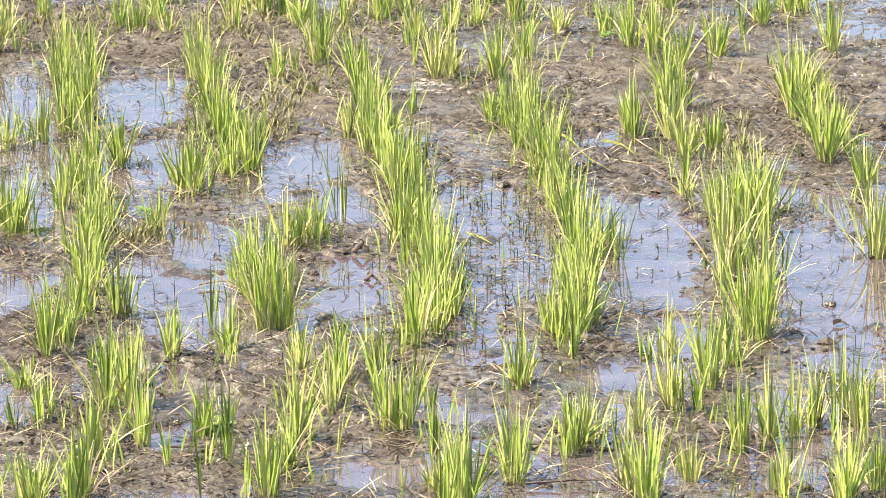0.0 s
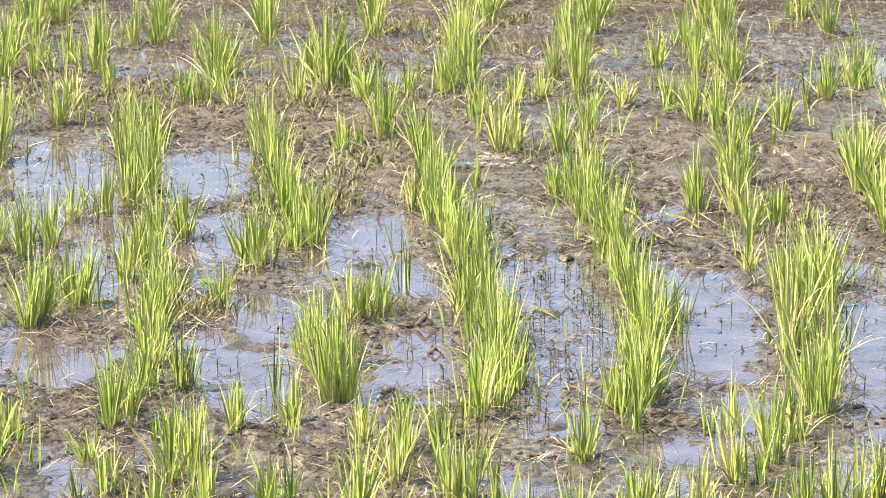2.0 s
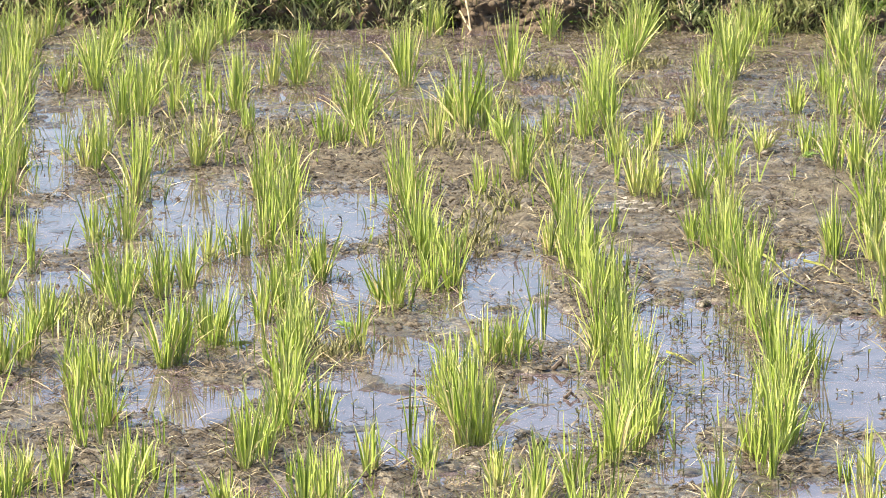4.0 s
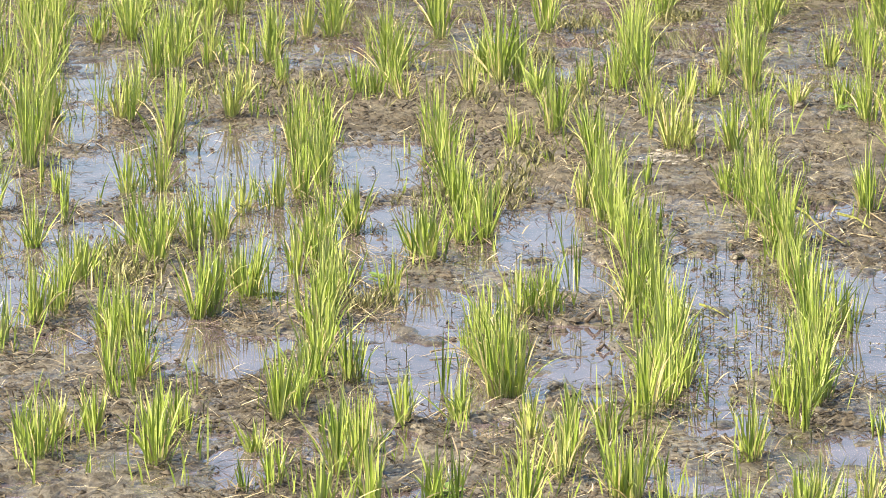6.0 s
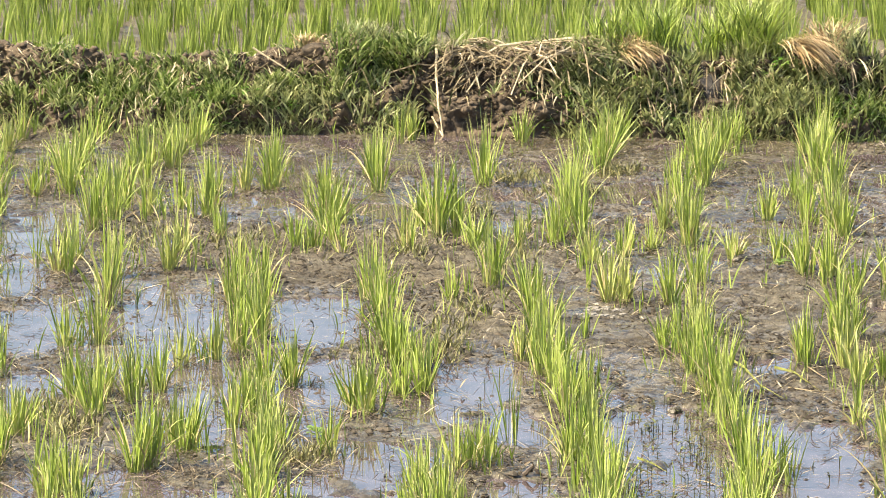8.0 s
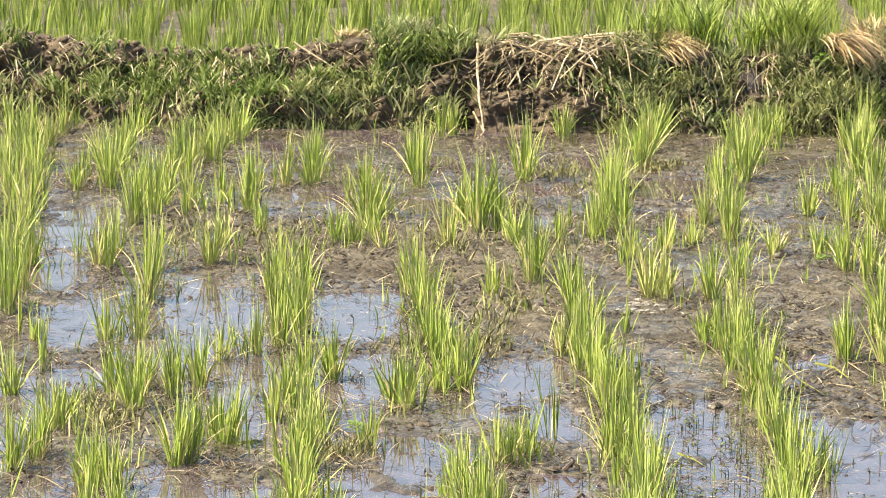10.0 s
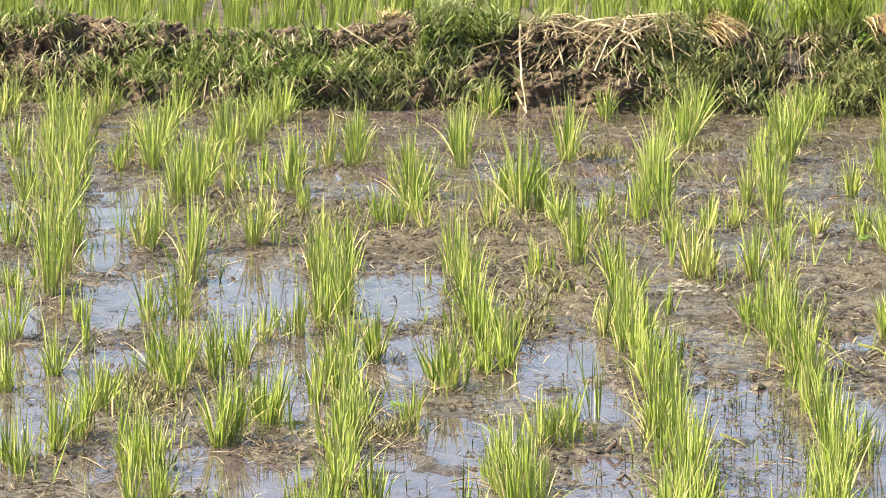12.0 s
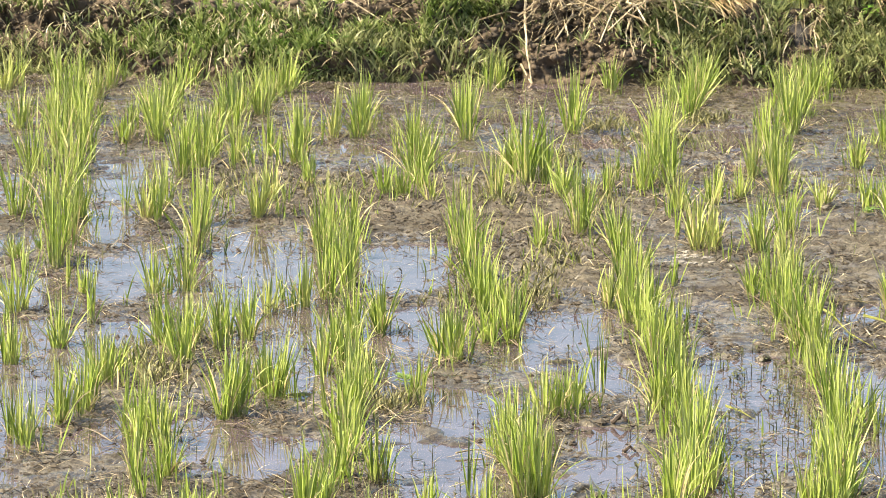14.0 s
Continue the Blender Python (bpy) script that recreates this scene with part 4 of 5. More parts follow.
tuft("dry_grass_tuft", 0.03, 0.33, 0.15, 0.22, 150, TAN, 1.8, "bleached dry grass tussock on top of the bank", "dry grass", rng)
def hanging_sheaf(x, z, length, count, label, rng):
    """Dead grass swept over the edge and hanging like a broom."""
    p = bank_place(x, z)
    root = new("dry_grass_tuft")
    root.location = (p.x, p.y - 0.05, p.z)
    b = Blades()
    for i in range(count):
        b.strip((rng.gauss(0, 0.02), rng.gauss(0.0, 0.02), rng.gauss(0.03, 0.012)), rng.gauss(-0.5, 0.4), length * rng.uniform(0.6, 1.1), rng.uniform(0.004, 0.007), (rng.uniform(1.1, 1.9), rng.uniform(2.3, 2.8)), rng.gauss(0.6, 0.7), 8)
    b.build("foliage", TAN, root)
    return tagged(root, label, "dry grass")


hanging_sheaf(0.66, 0.34, 0.24, 330, "bleached dry grass tussock drooping over the bank", rng)
hanging_sheaf(0.02, 0.37, 0.16, 130, "small tan dry grass tussock drooping over the bank", rng)
tuft("dry_grass_tuft", 0.81, 0.42, 0.20, 0.26, 160, TAN, 1.6, "bleached dry grass tussock on top of the bank", "dry grass", rng)
tuft("dry_grass_tuft", -1.22, 0.34, 0.08, 0.24, 90, TAN, 1.8, "low tan dry grass tussock on top of the bank", "dry grass", rng)
tuft("grass_tuft", -0.04, 0.34, 0.20, 0.26, 130, RICE, 0.8, "fresh green grass tussock on top of the bank", "grass", rng)
tuft("grass_tuft", 0.15, 0.36, 0.24, 0.30, 190, RICE_DARK, 0.7, "deep green grass tussock on top of the bank", "grass", rng)
tuft("grass_tuft", 0.51, 0.33, 0.27, 0.34, 330, RICE, 0.8, "tall bright green grass tussock on the bank", "grass", rng)
tuft("grass_tuft", 0.55, 0.34, 0.14, 0.30, 110, RICE_PALE, 1.4, "yellowing grass tussock hanging over the bank", "grass", rng)
tuft("grass_tuft", 0.88, 0.38, 0.16, 0.34, 170, GRASS, 1.0, "dull green grass tussock on top of the bank", "grass", rng)
tuft("grass_tuft", 0.38, 0.37, 0.22, 0.30, 190, RICE, 0.7, "fresh green grass tussock on top of the bank", "grass", rng)
tuft("grass_tuft", -1.01, 0.35, 0.12, 0.35, 170, GRASS, 1.0, "dull green grass tussock on top of the bank", "grass", rng)
tuft("grass_tuft", -1.76, 0.15, 0.10, 0.22, 120, WEED, 0.9, "bright green grass tussock on the bank's face", "grass", rng)
tuft("grass_tuft", -1.68, 0.11, 0.07, 0.16, 80, WEED, 0.9, "bright green grass tussock on the bank's face", "grass", rng)
tuft("grass_tuft", -0.08, 0.15, 0.09, 0.24, 110, GRASS, 0.9, "dull green grass tussock on the bank's face", "grass", rng)


def leafy_weed(x, z, size, rng):
    p = bank_place(x, z)
    root = new("leafy_weed")
    root.location = (p.x, p.y - 0.02, p.z)
    for i in range(rng.randint(16, 24)):
        leaf = Blades()
        leaf.leaf((rng.gauss(0, size * 0.4), rng.gauss(0, size * 0.1), rng.gauss(0, size * 0.35)), rng.gauss(-math.pi / 2, 1.1), size * rng.uniform(0.25, 0.4), size * rng.uniform(0.16, 0.26), rng.uniform(-0.2, 0.6))
        leaf.build("leaf", WEED, root)
    return tagged(root, "broad-leaved bright green weed on the bank", "weed", "weeds on the bank")


for wx, wz, ws in ((-1.58, 0.04, 0.09), (-1.48, 0.11, 0.09), (-1.39, 0.13, 0.08), (-1.65, 0.15, 0.07), (-1.79, 0.19, 0.07), (-0.21, 0.13, 0.07), (-0.33, 0.16, 0.05), (-1.52, 0.01, 0.07), (-1.28, 0.11, 0.06)):
    leafy_weed(wx, wz, ws, rng)


def straw_heap():
    """Cut straw heaped on the bank's crest, its ends hanging over the edge."""
    root = new("straw_heap")
    x0, x1 = -0.69, -0.11
    root.location = ((x0 + x1) / 2, BUND_FOOT + 0.28, 0.36)
    for name, count, material in (("straw_mat", 45, STRAW), ("rotten_mat", 560, STALE)):
        mat = Blades()
        for i in range(count):
            px, py, pz = on_bund(rng.uniform(x0, x1), rng.gauss(0.26, 0.04))
            px, py, pz = px - root.location.x, py - root.location.y, pz - root.location.z + rng.uniform(0.0, 0.05)
            over = rng.random() < 0.5
            mat.strip((px, py, pz), rng.gauss(-math.pi / 2, 0.7) if over else rng.uniform(0, 6.3), rng.uniform(0.07, 0.20), rng.uniform(0.0025, 0.006), (rng.uniform(1.3, 1.8), rng.uniform(1.6, 2.1) if over else rng.uniform(1.45, 1.7)), rng.gauss(0, 0.7) if over else rng.uniform(0, 3.1), 5)
        mat.build(name, material, root)
    for i in range(90):
        px, py, pz = on_bund(rng.uniform(x0, x1), rng.gauss(0.25, 0.03))
        start = Vector((px, py, pz)) - root.location + Vector((0, -0.01, rng.uniform(0.01, 0.05)))
        a, long = rng.choice((rng.gauss(0, 0.5), rng.gauss(math.pi, 0.5), rng.gauss(-math.pi / 2, 0.6))), rng.uniform(0.12, 0.32)
        way = Vector((math.cos(a), 0.5 * math.sin(a), rng.uniform(-0.55, 0.06)))
        pts = [start, start + way * long * 0.5 + Vector((0, 0, 0.01)), start + way * long + Vector((0, 0, -0.03))]
        t = rng.uniform(0.005, 0.011)
        part("stalk", tube(pts, [t / 2, t / 2.2, t / 2.8], 5), WOOD if i % 5 == 0 else STALK, root)
    return tagged(root, "tangled heap of bleached straw on the bank's crest", "straw heap")


straw_heap()


def lumps(name, places, sizes, material, label, category):
    """Many broken lumps of earth, joined."""
    v, f = [], []
    for (x, y, z), s in zip(places, sizes):
        k = len(v)
        for px, py, pz in ((1, 0, 0), (0.3, 0.9, 0.1), (-0.8, 0.5, 0), (-0.8, -0.5, 0.1), (0.3, -0.9, 0), (0.5, 0.3, 0.6), (-0.4, 0.1, 0.7), (0, -0.5, 0.6), (0, 0, -0.6)):
            v.append((x + s * px * rng.uniform(0.6, 1.3), y + s * py * rng.uniform(0.6, 1.3), z + s * pz * rng.uniform(0.5, 1.2)))
        f += [(k, k + 1, k + 5), (k + 1, k + 2, k + 6), (k + 1, k + 6, k + 5), (k + 2, k + 3, k + 6), (k + 3, k + 4, k + 7), (k + 3, k + 7, k + 6), (k + 4, k, k + 7), (k, k + 5, k + 7), (k + 5, k + 6, k + 7)]
        f += [(k + (a + 1) % 5, k + a, k + 8) for a in range(5)]
    return tagged(sheet(name, v, f, material), label, category, kind="stuff")


places = []
while len(places) < 6000:
    x, d = rng.uniform(-4, 2.3), rng.uniform(0.0, 0.33)
    if bare(x, d) or rng.random() < 0.5:
        places.append(on_bund(x, d))
lumps("bund_crumbs", places, [rng.choice((0.006, 0.009, 0.013, 0.02)) * rng.uniform(0.7, 1.4) for q in places], EARTH, "crumbled brown earth lumps on the bank's face", "earth")


# sodden dark clots of root and mud, thickest between the plants of a row
places, clot_rng = [], random.Random(29)
while len(places) < 3400:
    hx, hy = clot_rng.choice(HILLS)
    x, y = (hx + clot_rng.gauss(0, 0.05), hy + clot_rng.gauss(0, 0.14)) if clot_rng.random() < 0.6 else (clot_rng.uniform(-3.2, 1.6), clot_rng.uniform(NEAR, BUND_FOOT))
    if shallow(x, y) > -0.003 and fbm(x * 3 + 2, y * 2 + 8, 3, 0.6) > -0.02:
        places += [(x + clot_rng.gauss(0, 0.014), y + clot_rng.gauss(0, 0.02), max(shallow(x, y), 0.0) - 0.002) for k in range(clot_rng.randint(1, 4))]
lumps("mud_clots", places, [clot_rng.uniform(0.004, 0.012) for q in places], DEBRIS, "sodden dark clots of root and mud", "mud")


def clod(name, place, size, material, label, rng, category="mud clod"):
    """A lump of mud with broken, weathered faces."""
    bm = bmesh.new()
    bmesh.ops.create_icosphere(bm, subdivisions=4, radius=1)
    off = rng.uniform(0, 50)
    for v in bm.verts:
        c = v.co.copy()
        k = 1 + 0.35 * noise.noise(c * 1.3 + Vector((off, 0, 0))) + 0.14 * noise.noise(c * 4 + Vector((off, 3, 0))) + 0.05 * noise.noise(c * 11)
        v.co = Vector((c.x * size[0], c.y * size[1], c.z * size[2])) * k
    ob = part(name, bm, material, None, label)
    ob.data.polygons.foreach_set("use_smooth", [True] * len(ob.data.polygons))
    ob.location = place
    return tagged(ob, category=category)


p = bank_place(0.36, 0.26)
clod("mud_clod", (p.x, p.y + 0.06, p.z - 0.06), (0.10, 0.09, 0.10), CLOD, "dark grey moist mud clod bulging from the bank", rng)
p = bank_place(0.34, 0.17)
clod("mud_clod", (p.x - 0.01, p.y + 0.045, p.z - 0.03), (0.085, 0.07, 0.10), CLOD, "dark grey moist mud clod bulging from the bank", rng)
p = bank_place(-1.19, 0.31)
clod("mud_clod", (p.x, p.y, p.z), (0.05, 0.04, 0.03), EARTH, "brown crumbling earth clod in the bank's grass", rng)


# ---- the field behind ----
def far_field():
    far = Blades()
    for row in range(26):
        for col in range(44):
            cx, cy = -6.2 + col * 0.24 + rng.gauss(0, 0.04), BUND_FOOT + 1.12 + row * 0.24 + rng.gauss(0, 0.1)
            for k in range(34):
                a = rng.uniform(0, 2 * math.pi)
                far.strip((cx + 0.04 * math.cos(a), cy + 0.04 * math.sin(a), -0.02), a, rng.uniform(0.12, 0.27), rng.uniform(0.005, 0.008), (rng.uniform(0, 0.15), rng.uniform(0.15, 0.6)), rng.gauss(0, 0.8), 4)
    tagged(far.build("far_rice", FAR_RICE), "young bright green rice in the field behind the bank", "rice", kind="stuff")


far_field()


# ---- litter on the mud ----
LOW_WEED = leaf_material("low_weed", (0.04, 0.04, 0.015), (0.13, 0.135, 0.05), (0.33, 0.31, 0.14), (0.30, 0.26, 0.13), 0.2, 0.6)
WEEDY = [(-0.45, 13.91, 0.09, 0.47), (-0.50, 13.45, 0.06, 0.24), (-0.26, 10.02, 0.07, 0.22), (-0.77, 11.78, 0.08, 0.09), (-0.63, 13.30, 0.11, 0.11), (0.80, 13.08, 0.08, 0.37)]
WEEDY += [(-1.56, 15.53, 0.11, 0.39), (-1.21, 15.32, 0.13, 0.38), (-0.68, 15.25, 0.11, 0.37), (-0.35, 15.29, 0.11, 0.37), (-1.40, 12.07, 0.09, 0.16), (-1.49, 12.34, 0.09, 0.21), (-0.36, 17.22, 0.11, 0.12), (0.0, 17.45, 0.07, 0.11), (-0.18, 16.88, 0.11, 0.10), (-0.51, 16.28, 0.09, 0.15)]
def litter():
    straw, shoots, weeds, debris_v, debris_f = Blades(), Blades(), Blades(), [], []
    n = 0
    while n < 1800:
        x, y = rng.uniform(-3.4, 1.7), rng.uniform(NEAR, BUND_FOOT)
        z = shallow(x, y)
        if z < 0.004 and rng.random() < 0.85:
            continue
        n += 1
        straw.strip((x, y, max(z, 0) + 0.006), rng.uniform(0, 6.3), rng.uniform(0.02, 0.11), rng.uniform(0.002, 0.0045), (rng.uniform(1.2, 1.6), rng.uniform(1.4, 1.8)), rng.uniform(0, 3.1), 4)
    single = 0
    for i in range(2000):
        hx, hy = rng.choice(HILLS)
        x, y = (hx + rng.gauss(0, 0.045), hy + rng.gauss(0, 0.16)) if i % 3 else (rng.uniform(-3.4, 1.7), rng.uniform(NEAR, BUND_FOOT))
        z = max(shallow(x, y), -0.01)
        if z < 0.001 and rng.random() < 0.6:
            continue
        # the nearest ones stand singly
        near = y < 10.9 and -1.4 < x < 1.1 and single < 290
        tuft_of = Blades() if near else shoots
        ox, oy, oz = (x, y, z) if near else (0, 0, 0)
        for k in range(rng.randint(1, 4)):
            tuft_of.strip((x - ox + rng.gauss(0, 0.012), y - oy + rng.gauss(0, 0.012), z - oz - 0.004), rng.uniform(0, 6.3), rng.uniform(0.03, 0.13) if i % 3 else rng.uniform(0.02, 0.08), rng.uniform(0.0028, 0.0052), (rng.uniform(0, 0.35), rng.uniform(0.1, 0.9)), rng.gauss(0, 0.8), 4)
        if near:
            single += 1
            ob = tuft_of.build("stray_shoot", RICE)
            ob.location = (x, y, z)
            tagged(ob, "thin stray green shoot in the puddled mud", "weed", "stray shoots in the mud")
    for cx, cy, rx, ry in WEEDY:
        for i in range(85):
            x, y = rng.gauss(cx, rx * 0.6), rng.gauss(cy, ry * 0.6)
            z = max(shallow(x, y), -0.005)
            for k in range(rng.randint(2, 4)):
                weeds.strip((x + rng.gauss(0, 0.006), y, z), rng.uniform(0, 6.3), rng.uniform(0.015, 0.06), rng.uniform(0.0025, 0.006), (rng.uniform(0.1, 0.9), rng.uniform(0.5, 1.7)), rng.gauss(0, 0.9), 4)
    tagged(weeds.build("low_weeds", LOW_WEED), "low olive-green weeds sprouting between the rice rows", "weeds", kind="stuff")
    n = 0
    while n < 30000:
        x, y = rng.uniform(-3.2, 1.65), rng.uniform(NEAR, BUND_FOOT + 0.05)
        if fbm(x * 3, y * 2.2, 3, 0.6) < 0.03 and rng.random() < 0.86:
            continue
        z = shallow(x, y)
        if z < 0.003 and rng.random() < 0.97:
            continue
        for piece in range(rng.choice((1, 1, 2, 4))):
            n += 1
            px0, py0 = x + rng.gauss(0, 0.012), y + rng.gauss(0, 0.02)
            s = rng.uniform(0.0018, 0.0055) * (rng.uniform(1.5, 2.4) if rng.random() < 0.08 else 1)
            k = len(debris_v)
            for px, py, pz in ((1, 0, 0), (0.3, 0.9, 0.1), (-0.8, 0.5, 0), (-0.8, -0.5, 0.1), (0.3, -0.9, 0), (0.1, 0.1, 0.8), (0, 0, -0.6)):
                debris_v.append((px0 + s * 1.7 * px * rng.uniform(0.4, 1.5), py0 + s * py * rng.uniform(0.5, 1.5), max(z, 0) + s * pz * rng.uniform(0.6, 1.8)))
            for a in range(5):
                b = (a + 1) % 5
                debris_f += [(k + a, k + b, k + 5), (k + b, k + a, k + 6)]
    for dark, amount in ((True, 21000), (False, 6000)):
        b, n = Blades(), 0
        while n < amount:
            x, y = rng.uniform(-3.4, 1.7), rng.uniform(NEAR, BUND_FOOT)
            if dark and n % 2:
                hx, hy = rng.choice(HILLS)
                x, y = hx + rng.gauss(0, 0.05), hy + rng.gauss(0, 0.10)
            z = shallow(x, y)
            if (z < 0.002 and rng.random() < 0.86) or (fbm(x * 2.5 + 8, y * 1.8, 2) < -0.05 and rng.random() < 0.7):
                continue
            n += 1
            b.strip((x, y, max(z, 0) + 0.003), rng.uniform(0, 6.3), rng.uniform(0.012, 0.055), rng.uniform(0.0014, 0.0042 if dark else 0.003), (rng.uniform(0.9, 1.6), rng.uniform(1.3, 1.9)), rng.uniform(0, 3.1), 2)
        tagged(b.build("dark_fibres" if dark else "pale_fibres", DEBRIS if dark else STRAW), "short rotting plant fibres strewn over the mud" if dark else "short bleached straw fibres strewn over the mud", "plant litter", kind="stuff")
    tagged(straw.build("straw_litter", STRAW), "scattered straw and dead leaves lying on the mud", "straw", kind="stuff")
    tagged(shoots.build("small_shoots", RICE), "thin stray green shoots growing in the puddled mud", "weeds", kind="stuff")
    tagged(sheet("mud_crumbs", debris_v, debris_f, DEBRIS, smooth=False), "dark crumbs of mud and rotting stubble", "mud", kind="stuff")


litter()


def foot_litter():
    """Dead leaves that have fallen round the feet of the hills; the black ones also paint in shade."""
    brown, black = Blades(), Blades()
    for hx, hy in HILLS:
        many = rng.choice((16, 28, 40, 54, 72))
        cx, cy = hx + rng.gauss(0, 0.03), hy + rng.gauss(-0.02, 0.05)
        for i in range(many):
            x, y = rng.gauss(cx, 0.05), rng.gauss(cy, 0.07)
            z = max(shallow(x, y), 0.0) + 0.003
            # black strips are rotting leaves and also deepen the shade under the clumps
            b = black if rng.random() < 0.6 else brown
            b.strip((x, y, z), rng.uniform(0, 6.3), rng.uniform(0.03, 0.11), rng.uniform(0.002, 0.006), (rng.uniform(1.1, 1.55), rng.uniform(1.5, 1.9)), rng.uniform(0, 3.1), 4)
    tagged(brown.build("foot_litter", STALE), "brown dead leaves fallen round the rice plants", "plant litter", kind="stuff")
    tagged(black.build("foot_litter", BLACKENED), "blackened wet leaves round the rice plants, also painting their shade", "plant litter", kind="stuff")


def rotted_stubble():
    """Small sodden heaps of last year's stubble, trodden into the mud."""
    b, n = Blades(), 0
    while n < 3000:
        cx, cy = rng.uniform(-3.0, 1.6), rng.uniform(NEAR, BUND_FOOT)
        z = shallow(cx, cy)
        if z < -0.003 or (z < 0.003 and rng.random() < 0.7) or (fbm(cx * 3, cy * 2.2, 3, 0.6) < 0.0 and rng.random() < 0.7):
            continue
        n += 1
        wide, deep = rng.uniform(0.008, 0.042), rng.uniform(0.01, 0.04)
        for k in range(rng.randint(5, 16)):
            x, y = rng.gauss(cx, wide), rng.gauss(cy, deep)
            b.strip((x, y, max(shallow(x, y), 0.0) + rng.uniform(0.0, 0.006)), rng.choice((0.0, math.pi)) + rng.gauss(0, 0.6), rng.uniform(0.012, 0.045), rng.uniform(0.002, 0.006), (rng.uniform(0.8, 1.5), rng.uniform(1.4, 2.1)), rng.uniform(0, 3.1), 3)
    tagged(b.build("rotted_stubble", BLACKENED), "dark clumps of rotted stubble trodden into the mud", "plant litter", kind="stuff")


BLACKENED = leaf_material("blackened_leaf", (0.014, 0.010, 0.007), (0.04, 0.03, 0.019), (0.11, 0.085, 0.05), (0.05, 0.038, 0.025), 0.05, 0.5, (0.05, 0.038, 0.025))
foot_litter()
rotted_stubble()


# ---- wreckage and sprigs in the water ----
def water_sprigs():
    b = Blades()
    for i in range(1300):
        x, y = (rng.gauss(*SPRIG_X), rng.gauss(*SPRIG_Y)) if rng.random() < 0.22 else (rng.uniform(-3.2, 1.5), rng.uniform(NEAR, NEAR + 7))
        if shallow(x, y) > 0.002:
            continue
        h = rng.uniform(0.010, 0.050)
        b.strip((x, y, -0.005), rng.uniform(0, 6.3), h, 0.0025, (0, rng.uniform(0.1, 0.6)), rng.gauss(0, 0.5), 3, base=1)
        for k in range(rng.randint(2, 6)):
            b.leaf((x, y, h * rng.uniform(0.2, 0.9)), rng.uniform(0, 6.3), rng.uniform(0.008, 0.028), rng.uniform(0.003, 0.008), rng.uniform(0.1, 1.4))
    tagged(b.build("water_sprigs", SPRIG), "small dark green sprigs standing in the puddles", "weeds", kind="stuff")


SPRIG = leaf_material("sprig", (0.025, 0.026, 0.012), (0.06, 0.065, 0.025), (0.14, 0.16, 0.05), (0.09, 0.09, 0.04), 0.2, 0.6, (0.10, 0.09, 0.04))
SPRIG_X, SPRIG_Y = (0.16, 0.16), (11.74, 1.0)
water_sprigs()


def floating_straw():
    """Straw and bits of leaf floating on the puddles."""
    b, n = Blades(), 0
    while n < 700:
        x, y = rng.uniform(-3.2, 1.6), rng.uniform(NEAR, NEAR + 8)
        if shallow(x, y) > -0.001:
            continue
        n += 1
        b.strip((x, y, 0.0015), rng.gauss(0, 0.9), rng.uniform(0.015, 0.10), rng.uniform(0.0015, 0.004), (1.55, 1.57), rng.gauss(1.57, 0.5), 3)
    dark, n = Blades(), 0
    while n < 480:
        cx, cy = rng.uniform(-3.2, 1.6), rng.uniform(NEAR, NEAR + 7)
        if shallow(cx, cy) > -0.001:
            continue
        n += 1
        for k in range(rng.randint(2, 9)):
            dark.strip((rng.gauss(cx, 0.016), rng.gauss(cy, 0.025), 0.002), rng.uniform(0, 6.3), rng.uniform(0.015, 0.06), rng.uniform(0.002, 0.007), (rng.uniform(1.3, 1.55), rng.uniform(1.5, 1.75)), rng.uniform(0, 3.1), 3)
    tagged(dark.build("puddle_flotsam", BLACKENED), "dark sodden scraps of leaf lying in the puddles", "plant litter", kind="stuff")
    tagged(b.build("floating_straw", STALE), "brown straw bits floating on the still puddles", "straw", kind="stuff")


floating_straw()


def rotting_mat(x, y, rx, ry, count, rng, dark=0.7):
    """A flat tangle of dead rice leaves pressed into the mud."""
    root = new("rotting_straw")
    z = max(shallow(x, y), 0.0)
    root.location = (x, y, z)
    black, pale = Blades(), Blades()
    for i in range(count):
        a, r = rng.uniform(0, 6.3), math.sqrt(rng.random())
        px, py = rx * r * math.cos(a), ry * r * math.sin(a)
        pz = max(shallow(x + px, y + py), 0) - z + rng.uniform(0.001, 0.018) * (1 - r * 0.7)
        b = black if rng.random() < dark else pale
        b.strip((px, py, pz), rng.uniform(0, 6.3), rng.uniform(0.03, 0.10), rng.uniform(0.002, 0.005), (rng.uniform(1.1, 1.7), rng.uniform(1.3, 2.0)), rng.uniform(0, 3.1), 4)
    tagged(black.build("dark_tangle", DEBRIS, root), kind="stuff")
    tagged(pale.build("pale_tangle", STALE, root), kind="stuff")
    return tagged(root, "flat brown tangle of rotting rice leaves on mud", "dead leaves", "tangles of dead leaves")


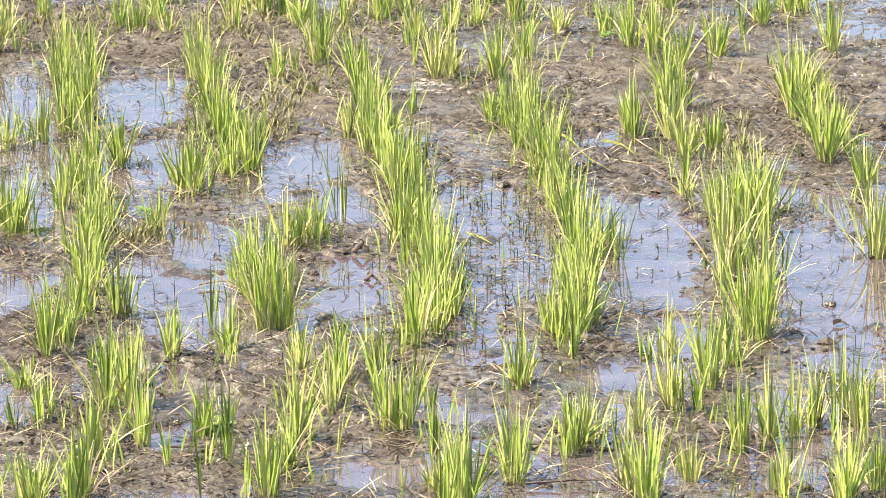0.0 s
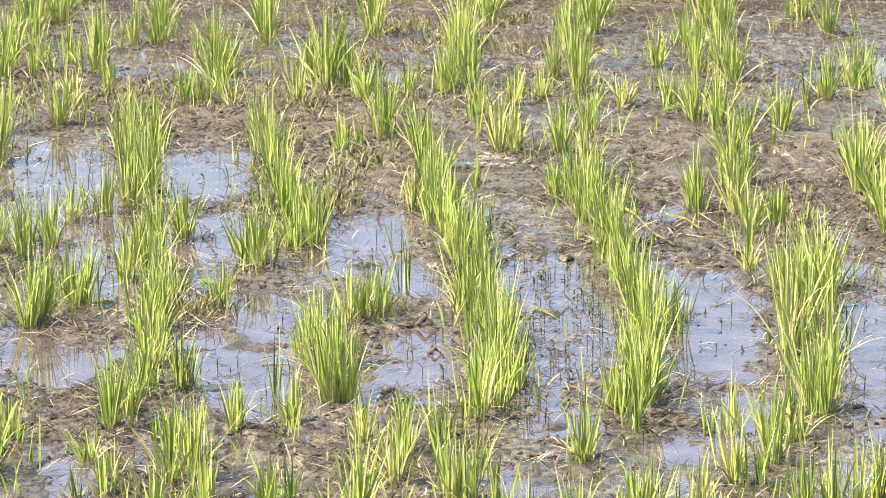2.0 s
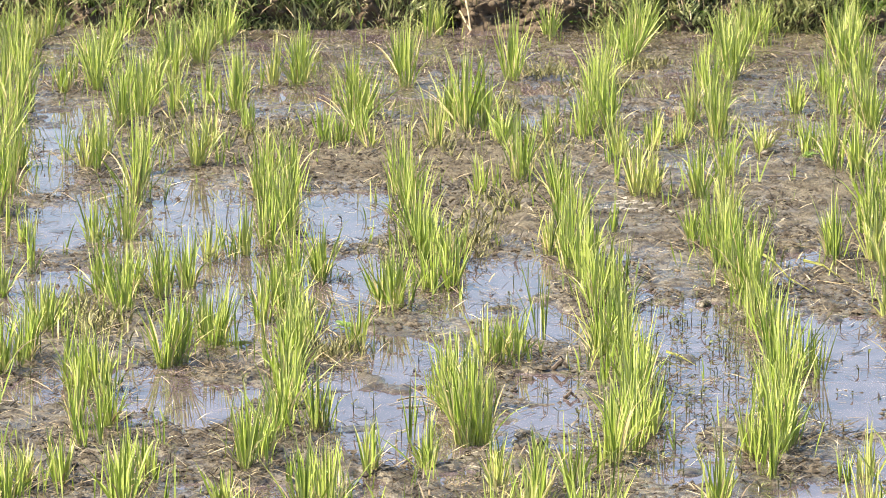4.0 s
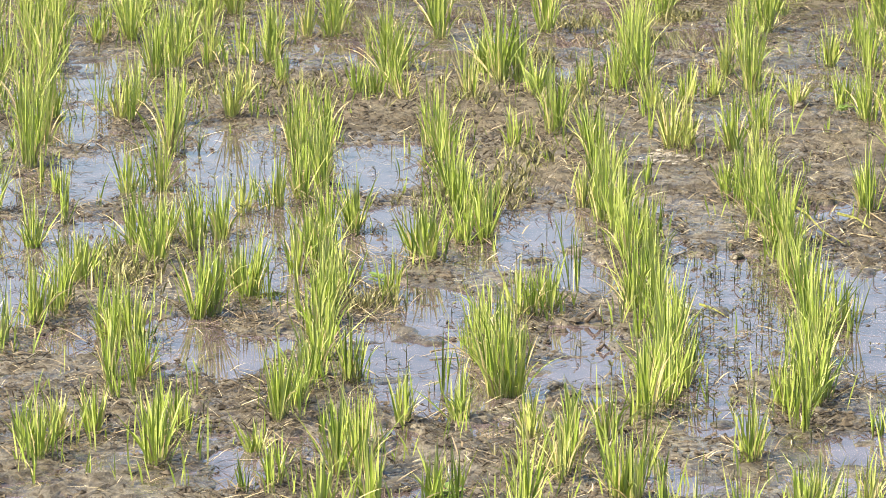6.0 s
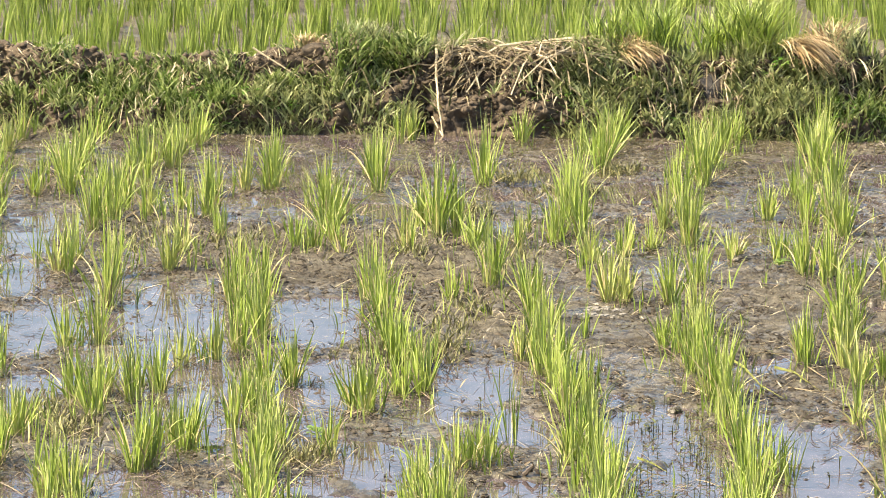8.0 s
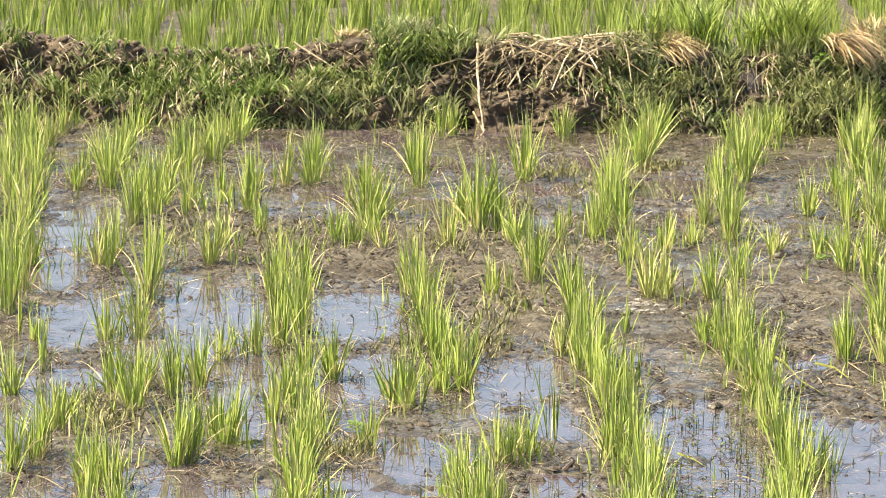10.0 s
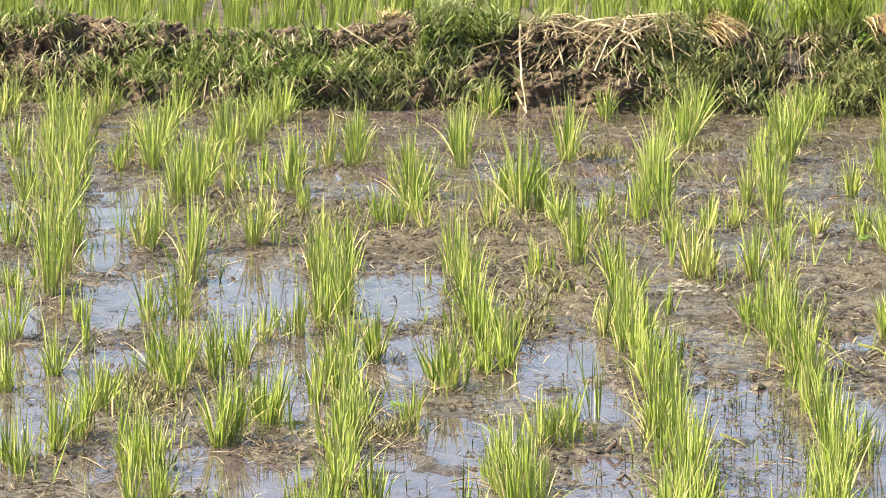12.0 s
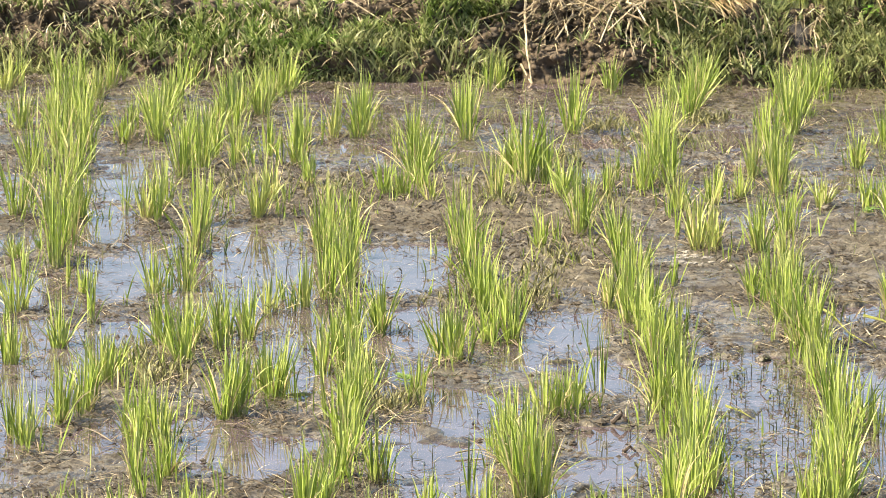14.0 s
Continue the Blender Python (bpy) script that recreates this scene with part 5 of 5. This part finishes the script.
for mx, my, ra, rb, count in (
    (-0.208, 11.879, 0.11, 0.10, 90), (-0.357, 13.370, 0.13, 0.2, 130), (-1.040, 11.509, 0.10, 0.14, 90), (-0.371, 12.481, 0.08, 0.08, 60),
    (-0.751, 11.743, 0.12, 0.15, 80), (-0.980, 10.748, 0.05, 0.10, 60), (-0.427, 10.012, 0.12, 0.16, 90), (-0.220, 9.903, 0.09, 0.14, 90),
    (0.877, 12.089, 0.06, 0.12, 50), (0.546, 9.285, 0.09, 0.10, 80), (-0.509, 9.271, 0.18, 0.10, 90), (0.436, 10.811, 0.08, 0.12, 70),
    (-0.745, 14.778, 0.09, 0.22, 90), (-0.117, 15.385, 0.10, 0.25, 70), (-0.617, 13.303, 0.10, 0.15, 70),
):
    rotting_mat(mx, my, ra, rb, count, rng)
for mx, my, ra, rb, count in (
    (-1.026, 11.462, 0.10, 0.12, 90), (-0.785, 11.557, 0.10, 0.12, 90), (-1.755, 14.243, 0.12, 0.12, 80), (-0.942, 13.365, 0.16, 0.08, 80),
    (-0.638, 14.417, 0.12, 0.3, 120), (0.239, 14.510, 0.12, 0.3, 80), (-1.560, 15.525, 0.08, 0.3, 70), (-1.851, 13.611, 0.06, 0.12, 60),
    (-1.401, 12.071, 0.12, 0.14, 80), (-1.624, 13.181, 0.10, 0.10, 70),
):
    rotting_mat(mx, my, ra, rb, count, rng, 0.6)


def ground_stick(points, thick, material, label, rise=0.01):
    pts = [(x, y, max(shallow(x, y), 0) + rise + h) for x, y, h in points]
    return stick("dead_twig", pts, thick, material, label, "twig")


ground_stick([(-0.221, 11.581, 0.0), (-0.198, 11.581, 0.022), (-0.186, 11.581, 0.008), (-0.172, 11.581, 0.0)], 0.012, TWIG, "bent dark twig rising out of a puddle", 0.002)
ground_stick([(-0.184, 11.255, 0.0), (-0.171, 11.255, 0.015), (-0.157, 11.255, 0.0)], 0.010, TWIG, "small dark twig stub at a puddle's edge", 0.002)
ground_stick([(-0.552, 9.430, 0.0), (-0.462, 9.460, 0.004), (-0.394, 9.489, 0.0)], 0.006, TWIG, "dark dead stem lying on wet mud")
ground_stick([(-0.519, 9.247, 0.0), (-0.491, 9.362, 0.004), (-0.452, 9.489, 0.0)], 0.006, TWIG, "dark dead stem lying on wet mud")
ground_stick([(0.162, 9.177, 0.0), (0.251, 9.191, 0.004), (0.341, 9.210, 0.0)], 0.006, TWIG, "dark dead stem lying on wet mud")
ground_stick([(0.508, 13.256, 0.0), (0.548, 13.088, 0.004), (0.589, 12.942, 0.0)], 0.0045, STALK, "pale dead rice stem lying on mud")
ground_stick([(0.344, 13.351, 0.0), (0.409, 13.409, 0.003), (0.490, 13.438, 0.0)], 0.004, STALK, "pale dead rice stem lying on mud")
ground_stick([(0.471, 12.888, 0.0), (0.528, 12.782, 0.003), (0.605, 12.799, 0.0)], 0.004, STALK, "pale dead rice stem lying on mud")
ground_stick([(0.498, 14.628, 0.0), (0.429, 14.651, 0.003), (0.308, 14.697, 0.0)], 0.005, TWIG, "dark dead stem lying on mud")
ground_stick([(-0.581, 11.160, 0.0), (-0.542, 11.187, 0.003), (-0.500, 11.200, 0.0)], 0.005, STALK, "pale straw stem floating on a puddle")


def fallen_leaf(points, width, material, label):
    """A broad rice leaf, bent over and lying down: a folded strip with thickness."""
    first = Vector(points[0])
    bm = bmesh.new()
    rows = []
    for i, q in enumerate(points):
        q = Vector(q) - first
        u = i / (len(points) - 1)
        w = width * (1 - 0.85 * u ** 1.5) / 2
        rows.append([bm.verts.new(q + Vector((0, -w, 0.3 * w))), bm.verts.new(q), bm.verts.new(q + Vector((0, w * 0.6, 0.8 * w)))])
    for a, b in zip(rows, rows[1:]):
        for k in range(2):
            bm.faces.new((a[k], a[k + 1], b[k + 1], b[k]))
    bmesh.ops.solidify(bm, geom=bm.faces, thickness=0.0012)
    ob = part("fallen_leaf", bm, material, None, label)
    ob.location = first
    return tagged(ob, category="leaf")


def lying(t_points):
    return [(x, y, max(shallow(x, y), 0) + h) for x, y, h in t_points]


fallen_leaf(lying([(0.312, 13.024, 0.06), (0.350, 12.960, 0.05), (0.392, 12.817, 0.025), (0.456, 12.668, 0.005)]), 0.022, PALE_LEAF, "broken broad green leaf folded onto the mud")
fallen_leaf(lying([(0.442, 13.190, 0.01), (0.491, 13.024, 0.012), (0.553, 12.826, 0.004)]), 0.02, PALE_LEAF, "yellow-green broad leaf lying on mud")
fallen_leaf(lying([(0.058, 11.818, 0.008), (0.093, 11.743, 0.01), (0.134, 11.669, 0.004)]), 0.016, PALE_LEAF, "yellow-green leaf floating in a puddle")
fallen_leaf(lying([(0.890, 10.729, 0.002), (0.898, 10.735, 0.005), (0.909, 10.742, 0.007), (0.919, 10.735, 0.004), (0.927, 10.729, 0.001)]), 0.026, TWIG, "curled dark brown dead leaf in a puddle")
fallen_leaf(lying([(-1.054, 11.834, 0.002), (-1.001, 11.879, 0.004), (-0.949, 11.895, 0.0)]), 0.03, WEED, "dark green leaf floating beside a rice plant")

# ---- pale shine patch and clods ----
# pale flakes carry a shine patch of the mud in their colour
crust = tagged(new("pale_shine_patch"), "pale patch on dark mud, its shine painted into flakes", "crust")
crust.location = (-0.049, 14.152, 0)
for i in range(26):
    dx, dy = rng.gauss(0, 0.03), rng.gauss(0, 0.07)
    bm = bmesh.new()
    bmesh.ops.create_icosphere(bm, subdivisions=2, radius=1)
    size = rng.uniform(0.004, 0.013)
    for v in bm.verts:
        v.co = Vector((v.co.x * size * 1.3, v.co.y * size * 1.3, v.co.z * size * 0.5)) * (1 + 0.5 * noise.noise(v.co * 2 + Vector((i, 0, 0))))
    flake = part("flake", bm, SHINE_PATCH, crust)
    flake.location = (dx, dy, max(shallow(crust.location.x + dx, crust.location.y + dy), 0) + 0.001)
for cx, cy, size in ((-0.271, 10.780, 0.02), (-0.237, 10.717, 0.014), (0.324, 10.519, 0.022), (0.904, 10.973, 0.014), (-0.351, 14.109, 0.03), (-0.408, 14.056, 0.02), (0.159, 12.540, 0.02), (0.882, 12.169, 0.02), (-0.115, 15.076, 0.03), (0.393, 15.297, 0.025)):
    clod("mud_clod", (cx, cy, max(shallow(cx, cy), 0) + size * 0.15), (size, size * 1.3, size * 0.55), MUD, "wet grey-brown mud clod on the field", rng)


# ---- broad-leaved seedlings between the rows ----
def broadleaf_seedling(x, y, size, rng):
    root = new("broadleaf_seedling")
    root.location = (x, y, max(shallow(x, y), 0))
    count = rng.randint(6, 9)
    for i in range(count):
        leaf = Blades()
        leaf.leaf((0, 0, rng.uniform(0.004, 0.02)), 2 * math.pi * i / count + rng.gauss(0, 0.2), size * rng.uniform(0.7, 1.1), size * rng.uniform(0.5, 0.8), rng.uniform(0.2, 0.7))
        leaf.build("leaf", WEED_PALE, root)
    return tagged(root, "small round-leaved green seedling on the mud", "weed", "seedlings between the rows")


WEED_PALE = leaf_material("seedling_leaf", (0.08, 0.14, 0.03), (0.12, 0.20, 0.045), (0.20, 0.29, 0.08), (0.18, 0.26, 0.07), 0.3, 0.5)
for wx, wy, ws in ((-0.462, 9.661, 0.034), (-0.479, 9.630, 0.026), (-0.760, 12.066, 0.032), (0.517, 15.100, 0.034), (-0.769, 12.116, 0.03), (1.168, 13.209, 0.026)):
    broadleaf_seedling(wx, wy, ws, rng)
